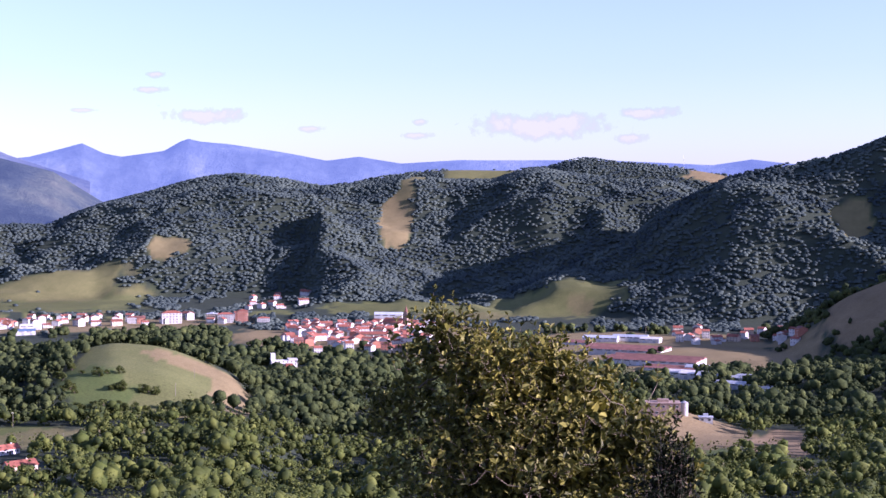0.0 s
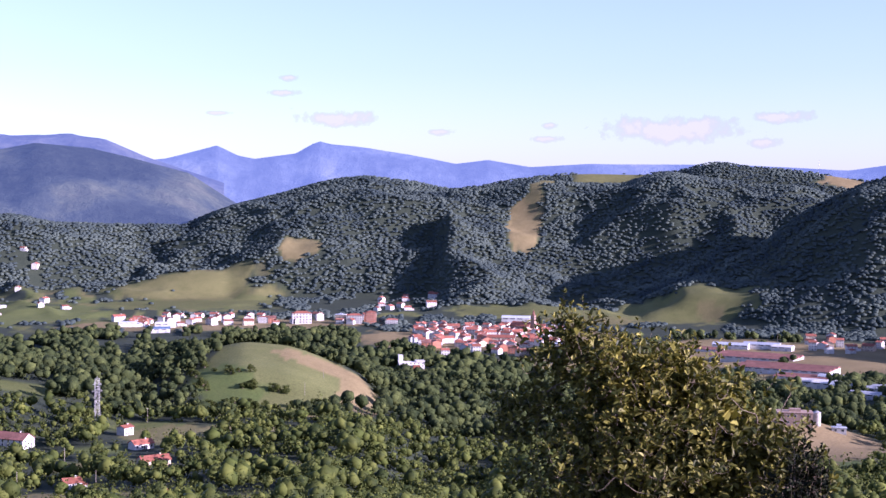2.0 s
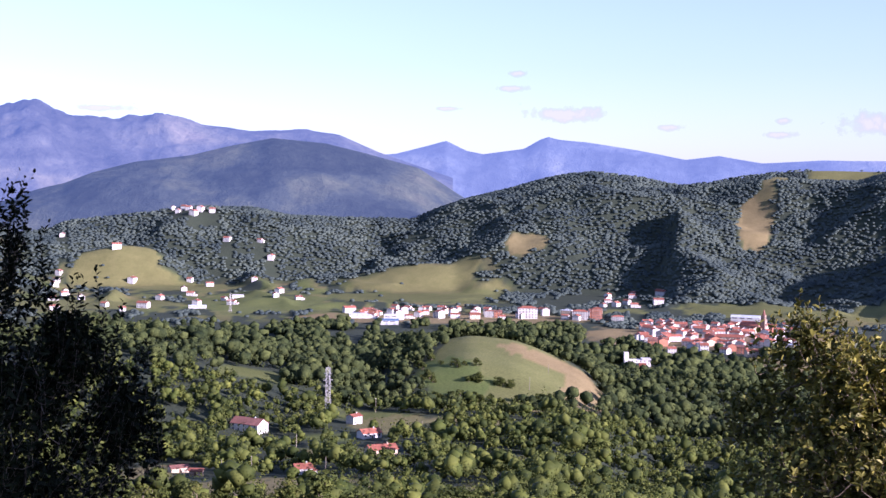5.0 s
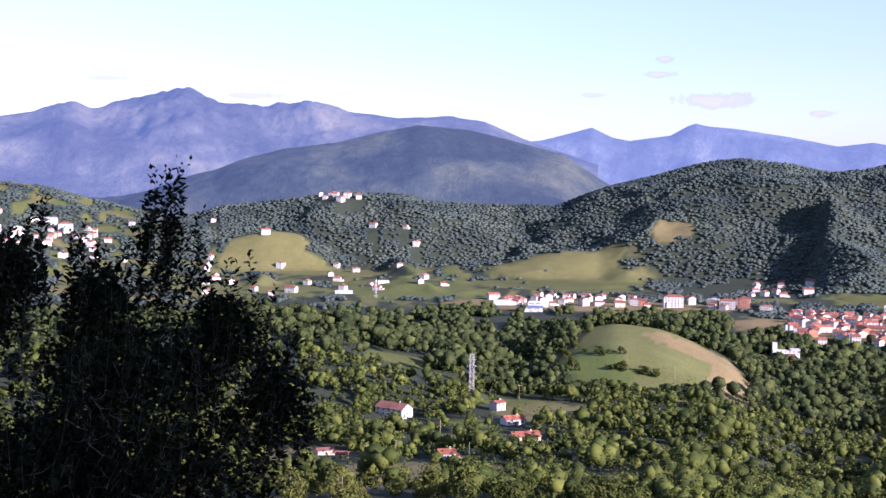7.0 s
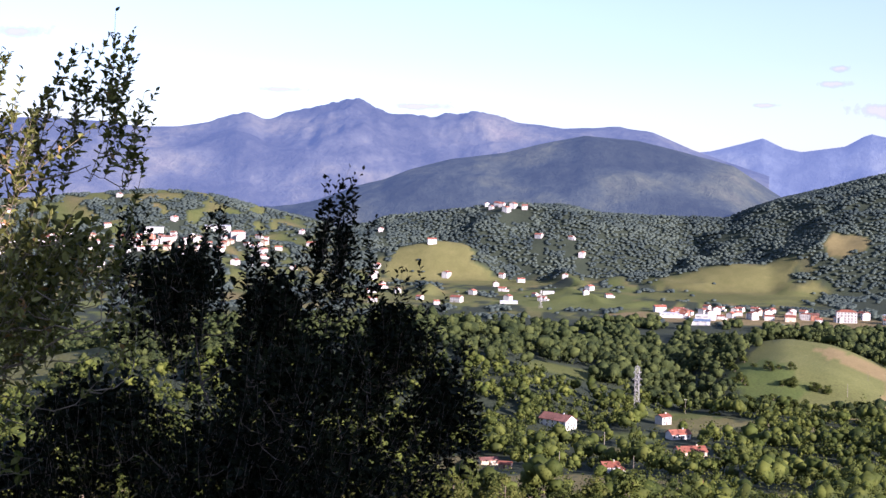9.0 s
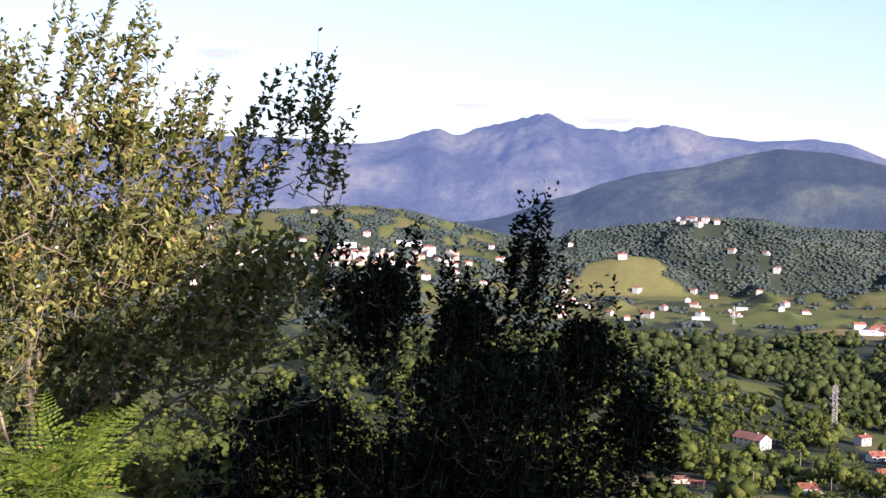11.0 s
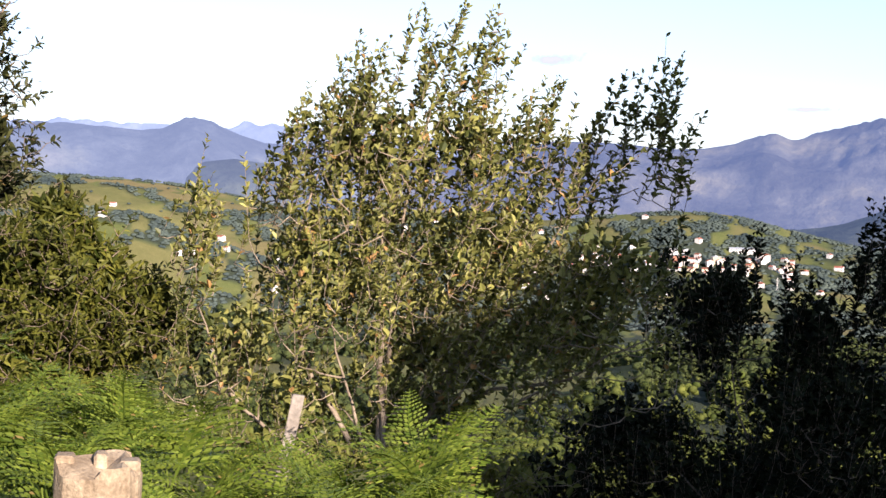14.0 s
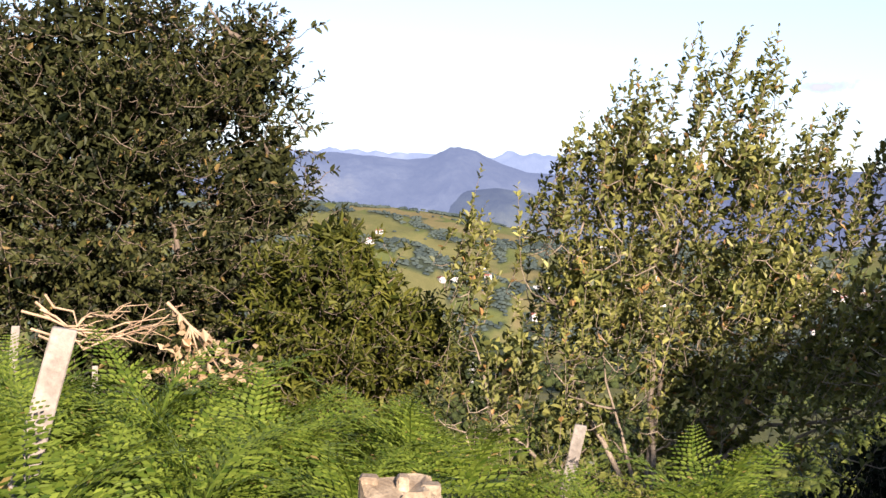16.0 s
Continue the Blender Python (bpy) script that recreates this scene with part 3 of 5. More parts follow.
PLOTS = {
    "old_town": plots(120, 0.2, 6.4, -6.35, -5.55, 15, 1),
    "town_edge": plots(14, 1.0, 6.0, -6.7, -6.3, 22, 2),
    "north_row": plots(40, 8.0, 18.5, -5.55, -5.15, 22, 3),
    "valley": plots(22, 19.0, 30.0, -5.3, -4.0, 45, 4),
    "far_side": plots(12, 5.5, 8.2, -4.9, -4.4, 26, 5),
    "dark_village": plots(24, -14.3, -9.4, -6.3, -5.7, 24, 6),
    "west_town": plots(56, 34.0, 43.0, -3.35, -2.7, 26, 7),
    "west_farms": plots(52, 29.0, 63.0, -4.6, -0.2, 60, 8),
    "hill_farms": plots(7, 23.6, 25.2, -1.4, -1.2, 24, 9) + plots(4, 18, 30, -3.2, -2.4, 60, 19),
    "slope_houses": [(a, on_land(a, e)) for a, e in ((17.87, -9.75), (17.25, -10.3), (16.75, -10.95), (19.95, -11.75))],
    "long_house": [(22.1, on_land(22.1, -10.0))],
    "yard": [(24.9, on_land(24.9, -11.6)), (24.2, on_land(24.2, -11.75)), (16.6, on_land(16.6, -12.2))],
    "white_villa": [(6.4, on_land(6.4, -7.25))],
    "crest_house": [(13.7, on_land(13.7, -6.2))],
    "tank": [(-9.75, on_land(-9.75, -9.0))],
}
SITE = np.array([p for v in PLOTS.values() for p in v])


def clear_of_sites(az, r, side=14.0, front=75.0, behind=9.0):
    keep = np.ones(len(az), bool)
    for a, d in SITE:
        f = front if d < 1700 else 70.0
        keep &= ~((np.abs(np.radians(az - a)) * d < side) & (r > d - f) & (r < d + behind))
    return keep

# ---- woods ----
def icosphere(sub):
    bm = bmesh.new()
    bmesh.ops.create_icosphere(bm, subdivisions=sub, radius=1)
    v = np.array([p.co[:] for p in bm.verts])
    f = np.array([[q.index for q in p.verts] for p in bm.faces])
    bm.free()
    return v, f


def seen(az, r, top, margin=0.15):
    """Whether something of height top there shows over the land before it."""
    j = np.clip(np.searchsorted(AZ, az), 0, len(AZ) - 1)
    i = np.clip(np.searchsorted(RR, r) - 2, 0, len(RR) - 1)
    el = np.degrees(np.arctan2(ground(az, r) + top - EYE, r))
    return el > SKYLINE[i, j] - margin


def scatter(r0, r1, spacing, a0=-19.5, a1=77.5, seed=1):
    g = np.random.default_rng(seed)
    n = int(math.radians(a1 - a0) / 2 * (r1 ** 2 - r0 ** 2) / spacing ** 2)
    r = np.sqrt(g.uniform(r0 ** 2, r1 ** 2, n))
    return g.uniform(a0, a1, n), r


def clump_mesh(az, r, size, tall, seed, sub, lumps, jag, dome=False):
    """Crowns as lumpy clumps: arrays of vertices and triangles."""
    g = np.random.default_rng(seed)
    v0, f0 = icosphere(sub)
    n = len(az) * lumps
    az, r, size, tall = (np.repeat(q, lumps) for q in (az, r, size, tall))
    x, y = -r * np.sin(np.radians(az)), r * np.cos(np.radians(az))
    z = ground(az, r)
    off = g.normal(0, 0.42, (n, 3)) if lumps > 1 else np.zeros((n, 3))
    s = size * (g.uniform(0.45, 0.8, n) if lumps > 1 else 1)
    zc = z + tall - size * 0.9 + off[:, 2] * size * 0.8
    c = np.stack([x + off[:, 0] * size, y + off[:, 1] * size, zc], -1)
    rad = g.uniform(1 - jag, 1 + jag, (n, len(v0)))
    if dome:
        keep = f0[(v0[f0].mean(1)[:, 2] > -0.35)]
        f0 = keep
    V = v0[None] * (s[:, None] * rad)[:, :, None] * np.array([1, 1, 0.55 if dome else 0.95])
    V = V + c[:, None]
    F = f0[None] + (np.arange(n) * len(v0))[:, None, None]
    return V.reshape(-1, 3), F.reshape(-1, 3)


def wooded(az, r, seed, density=1.0):
    g = np.random.default_rng(seed)
    op, _ = cover(az, r)
    keep = (op < g.uniform(0.02, 0.6, len(az))) | (g.uniform(0, 1, len(az)) < 0.005)
    # valley floor: loose groves and hedges
    z = ground(az, r)
    floor_ = (r > 1700) & (z < FLOOR + 8)
    keep &= ~floor_ | (fbm(az * 1.1, r / 130, 77, 3) > 0.02)
    return keep & (g.uniform(0, 1, len(az)) < density) & clear_of_sites(az, r)


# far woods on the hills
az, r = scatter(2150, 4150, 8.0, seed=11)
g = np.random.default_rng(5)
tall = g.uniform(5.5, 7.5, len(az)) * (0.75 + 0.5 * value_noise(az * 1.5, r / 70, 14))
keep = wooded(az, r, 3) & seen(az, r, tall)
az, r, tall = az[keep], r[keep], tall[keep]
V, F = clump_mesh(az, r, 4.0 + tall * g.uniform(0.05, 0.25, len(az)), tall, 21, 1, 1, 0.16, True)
tagged(new("far_woods", mesh_of("far_woods", V, F, M_HAZEWOODS, True)), "dense broadleaf woods covering the far hillsides", "woods", kind="stuff")

# woods of the middle distance
az, r = scatter(1000, 2150, 11.5, seed=12)
tall = g.uniform(7, 15, len(az)) * (0.75 + 0.5 * value_noise(az * 1.2, r / 60, 4))
keep = wooded(az, r, 4) & seen(az, r, tall)
az, r, tall = az[keep], r[keep], tall[keep]
MID = (az, r, tall, tall * g.uniform(0.5, 0.68, len(az)))
V, F = clump_mesh(az, r, MID[3] * np.where(r < 1420, 0.8, 1.0), tall, 22, 1, 3, 0.3)
tagged(new("middle_woods", mesh_of("middle_woods", V, F, M_WOODS, True)), "dark green mixed woods on the middle slopes and valley", "woods", kind="stuff")


def leaf_cloud(centres, radii, per, leaf, seed, squash=0.9):
    """Leaf clumps as folded rhombs on the shells of lumps: vertices and quads."""
    g = np.random.default_rng(seed)
    n = len(centres) * per
    c = np.repeat(np.asarray(centres, float), per, axis=0)
    rr_ = np.repeat(np.asarray(radii, float), per)
    d = g.normal(0, 1, (n, 3))
    d /= np.linalg.norm(d, axis=1)[:, None]
    p = c + d * (rr_ * g.uniform(0.55, 1.08, n) ** 0.6)[:, None] * np.array([1, 1, squash])
    return leaves_at(p, d + np.array([0, 0, 0.25]) + g.normal(0, 0.38, (n, 3)), leaf * g.uniform(0.6, 1.3, n), g)


def leaves_at(p, normal, size, g, long=1.6):
    """Folded leaves at points p: one quad each, facing about normal."""
    n = len(p)
    nn = normal / (np.linalg.norm(normal, axis=1)[:, None] + 1e-9)
    t = np.cross(nn, g.normal(0, 1, (n, 3)))
    t /= np.linalg.norm(t, axis=1)[:, None] + 1e-9
    w = np.cross(nn, t)
    s = (np.asarray(size) * 0.5)[:, None]
    a, b = p - t * s * long, p + t * s * long
    lift = nn * s * 0.35
    V = np.stack([a, p + w * s + lift, b, p - w * s + lift], 1).reshape(-1, 3)
    F = (np.arange(n) * 4)[:, None] + np.arange(4)[None]
    return V, F


# leafy outsides of the nearer crowns of the middle woods
az, r, tall, size = (q[MID[1] < 1420] for q in MID)
x, y = -r * np.sin(np.radians(az)), r * np.cos(np.radians(az))
C = np.repeat(np.stack([x, y, ground(az, r) + tall - size * 0.9], -1), 3, axis=0)
C = C + np.random.default_rng(44).normal(0, 0.4, C.shape) * np.repeat(size, 3)[:, None]
V, F = leaf_cloud(C, np.repeat(size, 3) * 0.75, 10, 1.3, 45)
tagged(new("middle_woods_foliage", mesh_of("middle_woods_foliage", V, F, M_WOODS, False)), "leafy outer foliage of the middle woods", "woods", kind="stuff")

# woods of the near slope, of leaf clumps
az, r = scatter(390, 1000, 10.0, seed=13)
tall = g.uniform(5.5, 14, len(az)) * (0.6 + 0.75 * value_noise(az * 0.9, r / 45, 8))
keep = wooded(az, r, 6) & seen(az, r, tall, 0.4)
az, r, tall = az[keep], r[keep], tall[keep]
order = np.argsort(r)
az, r, tall = az[order], r[order], tall[order]
SINGLE = np.zeros(len(az), bool)
SINGLE[: 170] = True
fa, fr, ft = az[~SINGLE], r[~SINGLE], tall[~SINGLE]
lumps = 5
size = ft * g.uniform(0.34, 0.48, len(fa))
off = g.normal(0, 0.5, (len(fa) * lumps, 3))
rs = np.repeat(size, lumps)
x, y = -fr * np.sin(np.radians(fa)), fr * np.cos(np.radians(fa))
z = ground(fa, fr) + ft - size
C = np.repeat(np.stack([x, y, z], -1), lumps, axis=0) + off * rs[:, None]
rad = rs * g.uniform(0.4, 0.85, len(rs))
close = np.repeat(fr < 620, lumps)
V, F = leaf_cloud(C[close], rad[close], 26, 0.62, 31)
V2, F2 = leaf_cloud(C[~close], rad[~close], 11, 1.0, 32)
V, F = np.concatenate([V, V2]), np.concatenate([F, F2 + len(V)])
tagged(new("slope_woods", mesh_of("slope_woods", V, F, M_NEARWOOD, False)), "green broadleaf woods and scrub on the near slope", "woods", kind="stuff")
# their shaded insides
V, F = clump_mesh(fa, fr, size * 0.85, ft * 0.9, 33, 1, 3, 0.3)
tagged(new("slope_woods_inside", mesh_of("slope_woods_inside", V, F, M_NEARWOOD, True)), "shaded inner foliage of the near woods", "woods", kind="stuff")


def slope_tree(seed, mat_):
    """A hillside tree ten metres high: trunk with limbs, crown of leaf clumps."""
    g = np.random.default_rng(seed)
    root = new("tree")
    lines = [(np.array([[0, 0, -1.5], [0.1, 0, 2], [0.15, 0.1, 4.5], [0.1, 0.2, 7]]), np.array([0.28, 0.22, 0.16, 0.06]))]
    cs, rs_ = [], []
    for k in range(9):
        a, h = g.uniform(0, 6.28), g.uniform(3.2, 8.4)
        q = np.array([math.cos(a), math.sin(a), 0]) * g.uniform(0.8, 3.0) * (1.15 - abs(h - 5) / 6) + np.array([0, 0, h])
        lines.append((np.array([[0.1, 0.05, h * 0.55], q * [0.5, 0.5, 0.82], q]), np.array([0.1, 0.07, 0.03])))
        cs.append(q), rs_.append(g.uniform(1.1, 1.9))
    v, f = tubes(lines)
    mesh_part("trunk", mesh_of("trunk", v, f, M_BARK, True), root)
    v, f = leaf_cloud(cs, rs_, 110, 0.45, seed + 50)
    mesh_part("crown", mesh_of("crown", v, f, mat_, False), root)
    return tagged(root, "broadleaf tree with a full green crown on the slope", "tree", group="trees of the near slope")


MODELS = [slope_tree(100 + k, m) for k, m in enumerate((M_NEARWOOD, M_NEARWOOD, M_NEARWOOD, M_BLOOM, M_NEARWOOD))]
for k, (a, d, h) in enumerate(zip(az[SINGLE], r[SINGLE], tall[SINGLE])):
    x, y = plan(a, d)
    m = pose(x, y, float(ground(a, d)) - 0.2, 0, 0, float(g.uniform(0, 360))) @ Matrix.Diagonal((h / 10 * 1.1, h / 10 * 1.1, h / 10, 1))
    src = MODELS[int(g.integers(0, len(MODELS)))]
    t = copy_thing(src, m)
    t.matrix_basis = m
# hedge and bushes on the meadow hill
for k in range(62):
    u = g.uniform(0, 1)
    a, e = (15.6 - 2.6 * u, -7.0 - 0.5 * u) if k < 8 else (13.4 - 2.0 * u, -7.95 - 0.25 * u) if k < 20 else (14.8 - 6.0 * u, -8.75 + 0.1 * math.sin(9 * u)) if k < 44 else (15.8 - 1.2 * u, -6.8 - 1.6 * u) if k < 54 else (9.6 - 2.2 * u, -6.75 - 0.7 * u)
    a, e = a + g.normal(0, 0.12), e + g.normal(0, 0.06)
    d, h = on_land(a, e), g.uniform(5.5, 11.0)
    m = pose(*plan(a, d), float(ground(a, d)) - h * 0.3, 0, 0, float(g.uniform(0, 360))) @ Matrix.Diagonal((h / 8, h / 8, h / 10, 1))
    t = copy_thing(MODELS[int(g.choice((0, 1, 2, 4)))], m)
    t.matrix_basis = m
    tagged(t, "bushy green tree on the open meadow", "tree", group="trees of the meadow hill")
for t in MODELS:
    for o in (*t.children_recursive, t):
        bpy.data.objects.remove(o)

# ---- trees and bushes before the camera ----
def lobed(lobes, r, n, g, depth=1.0, yaw=0.0):
    """Points in a crown made of lobes (azimuth, elevation, half width, half height in degrees) r metres off."""
    w = np.array([l[2] * l[3] for l in lobes]) ** 0.9
    pick = g.choice(len(lobes), n, p=w / w.sum())
    d = g.normal(0, 1, (n, 3))
    d /= np.linalg.norm(d, axis=1)[:, None]
    d *= (g.uniform(0, 1, n) ** 0.4)[:, None]
    L = np.array(lobes)[pick]
    az = L[:, 0] + d[:, 0] * L[:, 2]
    el = L[:, 1] + d[:, 2] * L[:, 3]
    rr_ = r + d[:, 1] * r * np.radians(np.minimum(L[:, 2] * 1.3, 6)) * depth
    a = np.radians(az)
    b = radians(yaw)
    return np.stack([-rr_ * np.sin(a) - ARM * math.sin(b), rr_ * np.cos(a) + ARM * math.cos(b), EYE + rr_ * np.tan(np.radians(el))], -1)


def blades(base, axis, normal, length, ratio, g):
    """Folded leaves of two halves, from base along axis, facing about normal: vertices and quads."""
    n = len(base)
    t = axis / (np.linalg.norm(axis, axis=1)[:, None] + 1e-9)
    w = np.cross(normal, t)
    w /= np.linalg.norm(w, axis=1)[:, None] + 1e-9
    up = np.cross(t, w)
    ln = np.asarray(length)[:, None]
    wd = ln * ratio * 0.5 * g.uniform(0.8, 1.2, (n, 1))
    curl = -up * ln * g.uniform(0.0, 0.25, (n, 1))
    fold = up * wd * 0.45
    V = np.stack([base, base + t * ln * 0.32 + w * wd + fold, base + t * ln * 0.72 + w * wd * 0.8 + fold + curl * 0.5, base + t * ln + curl,
                  base + t * ln * 0.72 - w * wd * 0.8 + fold + curl * 0.5, base + t * ln * 0.32 - w * wd + fold], 1).reshape(-1, 3)
    k = (np.arange(n) * 6)[:, None]
    return V, np.concatenate([k + [0, 1, 2, 3], k + [0, 3, 4, 5]])


def grown_tree(name, label, base, lobes, r, mat_, seed, limbs, shoots, shoot_len, leaf, ratio, gap, lean=0.0, up=1.0, out=0.0, tips=(), stems=(), trunk=0.06, forks=2, depth=1.0, yaw=0.0, pads=0, bark=None, wild=0.18, splay=0.85, category="tree", core=0):
    """A tree from a base point: stems and limbs curve into the crown's lobes, shoots branch off them, and leaves flare in a spiral along each shoot.
    tips: directions of the long leading shoots; stems: sight lines of limbs that show; pads: leaves gathered in that many sprays."""
    g = np.random.default_rng(seed)
    base = np.array(base, float)
    root = new(name)
    b = radians(yaw)
    right = np.array([math.cos(b), math.sin(b), 0.0])
    lines, nodes = [], []
    for line in stems:
        pts = np.array([spot(a, e, r, yaw)[:] for a, e in line])
        pts = np.concatenate([[base + g.normal(0, 0.1, 3) * [1, 1, 0]], pts])
        u = np.linspace(0, len(pts) - 1, 14)
        pts = np.stack([np.interp(u, np.arange(len(pts)), pts[:, k]) for k in range(3)], -1) + g.normal(0, 0.012, (14, 3)) * r / 12
        lines.append((pts, np.linspace(trunk * 0.8, trunk * 0.2, 14)))
        nodes.append(pts[4:])
    feet = [base + g.normal(0, 0.12, 3) * [1, 1, 0] for _ in range(forks)]
    mids = [np.array(spot(l[0], l[1] - 0.4 * l[3], r, yaw)) for l in sorted(lobes, key=lambda l: -l[2] * l[3])]
    goals = np.concatenate([np.array(mids), lobed(lobes, r, limbs, g, depth * 0.7, yaw)])
    for i, q in enumerate(goals):
        p, thick = feet[i % forks], trunk * g.uniform(0.6, 1.0)
        if i >= forks * 2:
            pool = np.concatenate(nodes)
            p = pool[np.argmin(((pool - q) ** 2).sum(1) + 3.0 * np.maximum(pool[:, 2] - q[2] + 0.3, 0) ** 2)]
            thick = trunk * 0.35
        mid = p + (q - p) * [0.5, 0.5, 0.42] + g.normal(0, 0.06, 3) * np.linalg.norm(q - p)
        t = np.linspace(0, 1, 9)[:, None]
        pts = (1 - t) ** 2 * p + 2 * t * (1 - t) * mid + t ** 2 * q
        pts[1:-1] += g.normal(0, 0.015, (7, 3)) * np.linalg.norm(q - p)
        lines.append((pts, np.linspace(thick, trunk * 0.1, 9)))
        nodes.append(pts[2:])
    pool = np.concatenate(nodes)
    heart = pool.mean(0)
    # where each shoot ends, which way it runs, how long it is
    ends, ways, lens = [], [], []
    for a, e in tips:
        for k in range(12):
            far = 0.0 if k == 0 else 1.0
            ends.append(np.array(spot(a + far * g.normal(0, 0.32), e - far * g.uniform(0.2, 2.6), r + g.normal(0, 0.15), yaw)))
            ways.append(right * (lean + g.normal(0, 0.12)) + np.array([0, 0, 1.0]) + g.normal(0, 0.08, 3))
            lens.append(shoot_len * (1.9 if k == 0 else g.uniform(0.7, 1.3)))
    if pads:
        hubs = lobed(lobes, r, pads, g, depth, yaw)
        pick = g.integers(0, pads, shoots)
        body = hubs[pick] + g.normal(0, 1, (shoots, 3)) * shoot_len * np.array([0.65, 0.65, 0.22])
    else:
        body = lobed(lobes, r, shoots, g, depth, yaw)
    for q in body:
        d = q - heart
        d[2] *= 0.5
        d /= np.linalg.norm(d) + 1e-6
        ends.append(q)
        ways.append(d * out + right * (lean + g.normal(0, wild)) + np.array([0, 0, up]) + g.normal(0, wild, 3))
        lens.append(shoot_len * g.uniform(0.5, 1.35))
    ends, ways, lens = np.array(ends), np.array(ways), np.array(lens)
    ways /= np.linalg.norm(ways, axis=1)[:, None]
    starts = ends - ways * lens[:, None]
    near = np.array([((pool - q) ** 2).sum(1).min() for q in starts])
    thin, P, A, N, S = [], [], [], [], []
    for i in np.argsort(near):
        q, d, ln = starts[i], ways[i], lens[i]
        cost = ((pool - q) ** 2).sum(1) + 2.0 * np.maximum(pool[:, 2] - q[2], 0) ** 2
        p = pool[np.argmin(cost)]
        t = np.linspace(0, 1, 5)[:, None]
        bend = g.normal(0, 0.07, 3) * ln
        tw = q + d * ln * t + bend * t ** 2
        dist = np.linalg.norm(q - p)
        path = np.concatenate([[p, p * 0.4 + q * 0.6 - np.array([0, 0, dist * 0.12])], tw])
        thin.append((path, np.linspace(min(0.004 + 0.008 * dist, trunk * 0.2), 0.0018, 7)))
        pool = np.concatenate([pool, path[1:4]])
        m = max(4, int(ln / gap))
        u = np.sort(g.uniform(0.02, 1, m))
        u[-1] = 1.0
        ang = np.arange(m) * 2.4 + g.uniform(0, 6)
        e1 = np.cross(d, [0.3, 0.5, 0.8])
        e1 /= np.linalg.norm(e1)
        rad = np.cos(ang)[:, None] * e1 + np.sin(ang)[:, None] * np.cross(d, e1)
        P.append(q + d * ln * u[:, None] + bend * (u ** 2)[:, None])
        A.append(d * (0.55 + 0.5 * u[:, None] ** 3) + rad * splay + g.normal(0, 0.22, (m, 3)))
        N.append(d * 0.5 + np.array([0, 0, 0.6]) - rad * 0.2 + g.normal(0, 0.35, (m, 3)))
        S.append(leaf * g.uniform(0.6, 1.15, m) * (1 - 0.35 * u ** 4))
    v, f = tubes(lines, 6)
    mesh_part("branchwork", mesh_of("branchwork", v, f, bark or M_BARK, True), root)
    v, f = tubes(thin, 3)
    mesh_part("twigwork", mesh_of("twigwork", v, f, bark or M_BARK, True), root)
    if core:
        inner = lobed([(l[0], l[1], l[2] * 0.7, l[3] * 0.7) for l in lobes if l[2] > 1.2], r, core, g, depth * 0.6, yaw)
        P.append(inner), A.append(g.normal(0, 1, inner.shape)), N.append(g.normal(0, 1, inner.shape)), S.append(leaf * g.uniform(0.9, 1.5, core))
    v, f = blades(np.concatenate(P), np.concatenate(A), np.concatenate(N), np.concatenate(S), ratio, g)
    mesh_part("crown", mesh_of("crown", v, f, mat_, False), root)
    return tagged(root, label, category)


def foot(az, r):
    x, y = plan(az, r)
    return x, y, float(ground(az, r)) - 0.1


TREE0 = [(-2.68, -9.07, 3.2, 3.0), (-5.66, -9.26, 3.0, 2.7), (0.25, -5.9, 0.65, 1.6), (-1.5, -6.7, 1.2, 1.4), (-4.17, -7.1, 1.6, 1.5), (-3.39, -11.98, 5.3, 3.0), (-7.94, -10.33, 2.1, 2.1), (1.58, -8.18, 1.0, 0.5)]
DARK0 = [(-9.3, -10.8, 0.8, 1.4), (-8.86, -12.07, 1.8, 1.1)]
SHRUB = [(37.2, -4.4, 2.3, 1.9), (33.2, -5.2, 1.7, 1.6), (30.7, -3.6, 1.0, 1.9), (28.6, -6.6, 1.8, 1.7), (26.6, -9.2, 1.4, 2.2), (32.3, -8.2, 5.0, 2.6), (33.8, -11.8, 8.0, 2.8), (40.4, -9.6, 3.2, 2.2), (43.5, -11.6, 3.2, 1.3)]
SHRUB_TIPS = [(31.7, -0.5), (30.95, 0.1), (30.1, 0.1), (35.7, -1.1), (38.5, -1.3), (36.6, -2.2), (34.3, -2.3), (33.3, -2.8), (27.95, -3.3), (29.3, -3.2), (26.9, -4.8), (25.85, -6.0), (25.2, -7.9), (39.3, -1.2)]
APPLE = [(50.6, 1.6, 2.9, 2.4), (46.9, 1.6, 2.3, 2.4), (40.0, 0.9, 1.2, 2.0), (43.2, 0.6, 1.2, 1.6), (52.3, -3.2, 3.6, 3.2), (46.4, -2.6, 4.5, 2.6), (41.0, -3.4, 3.0, 2.4), (56.0, -6.2, 1.9, 2.0), (48.6, -6.6, 3.4, 1.4), (42.6, -5.8, 3.2, 1.6), (53.0, -8.4, 2.6, 1.8), (48.5, -8.9, 2.6, 1.2)]
APPLE_TIPS = [(57.3, 1.2), (56.9, -0.6), (53.6, 3.9), (52.6, 4.3), (51.5, 5.8), (50.8, 6.1), (50.0, 5.6), (48.5, 7.6), (47.1, 7.5), (45.7, 7.4), (46.5, 5.3), (44.1, 4.5), (43.3, 4.6), (41.5, 3.5), (40.4, 4.7), (38.9, 5.7), (38.4, 4.0)]
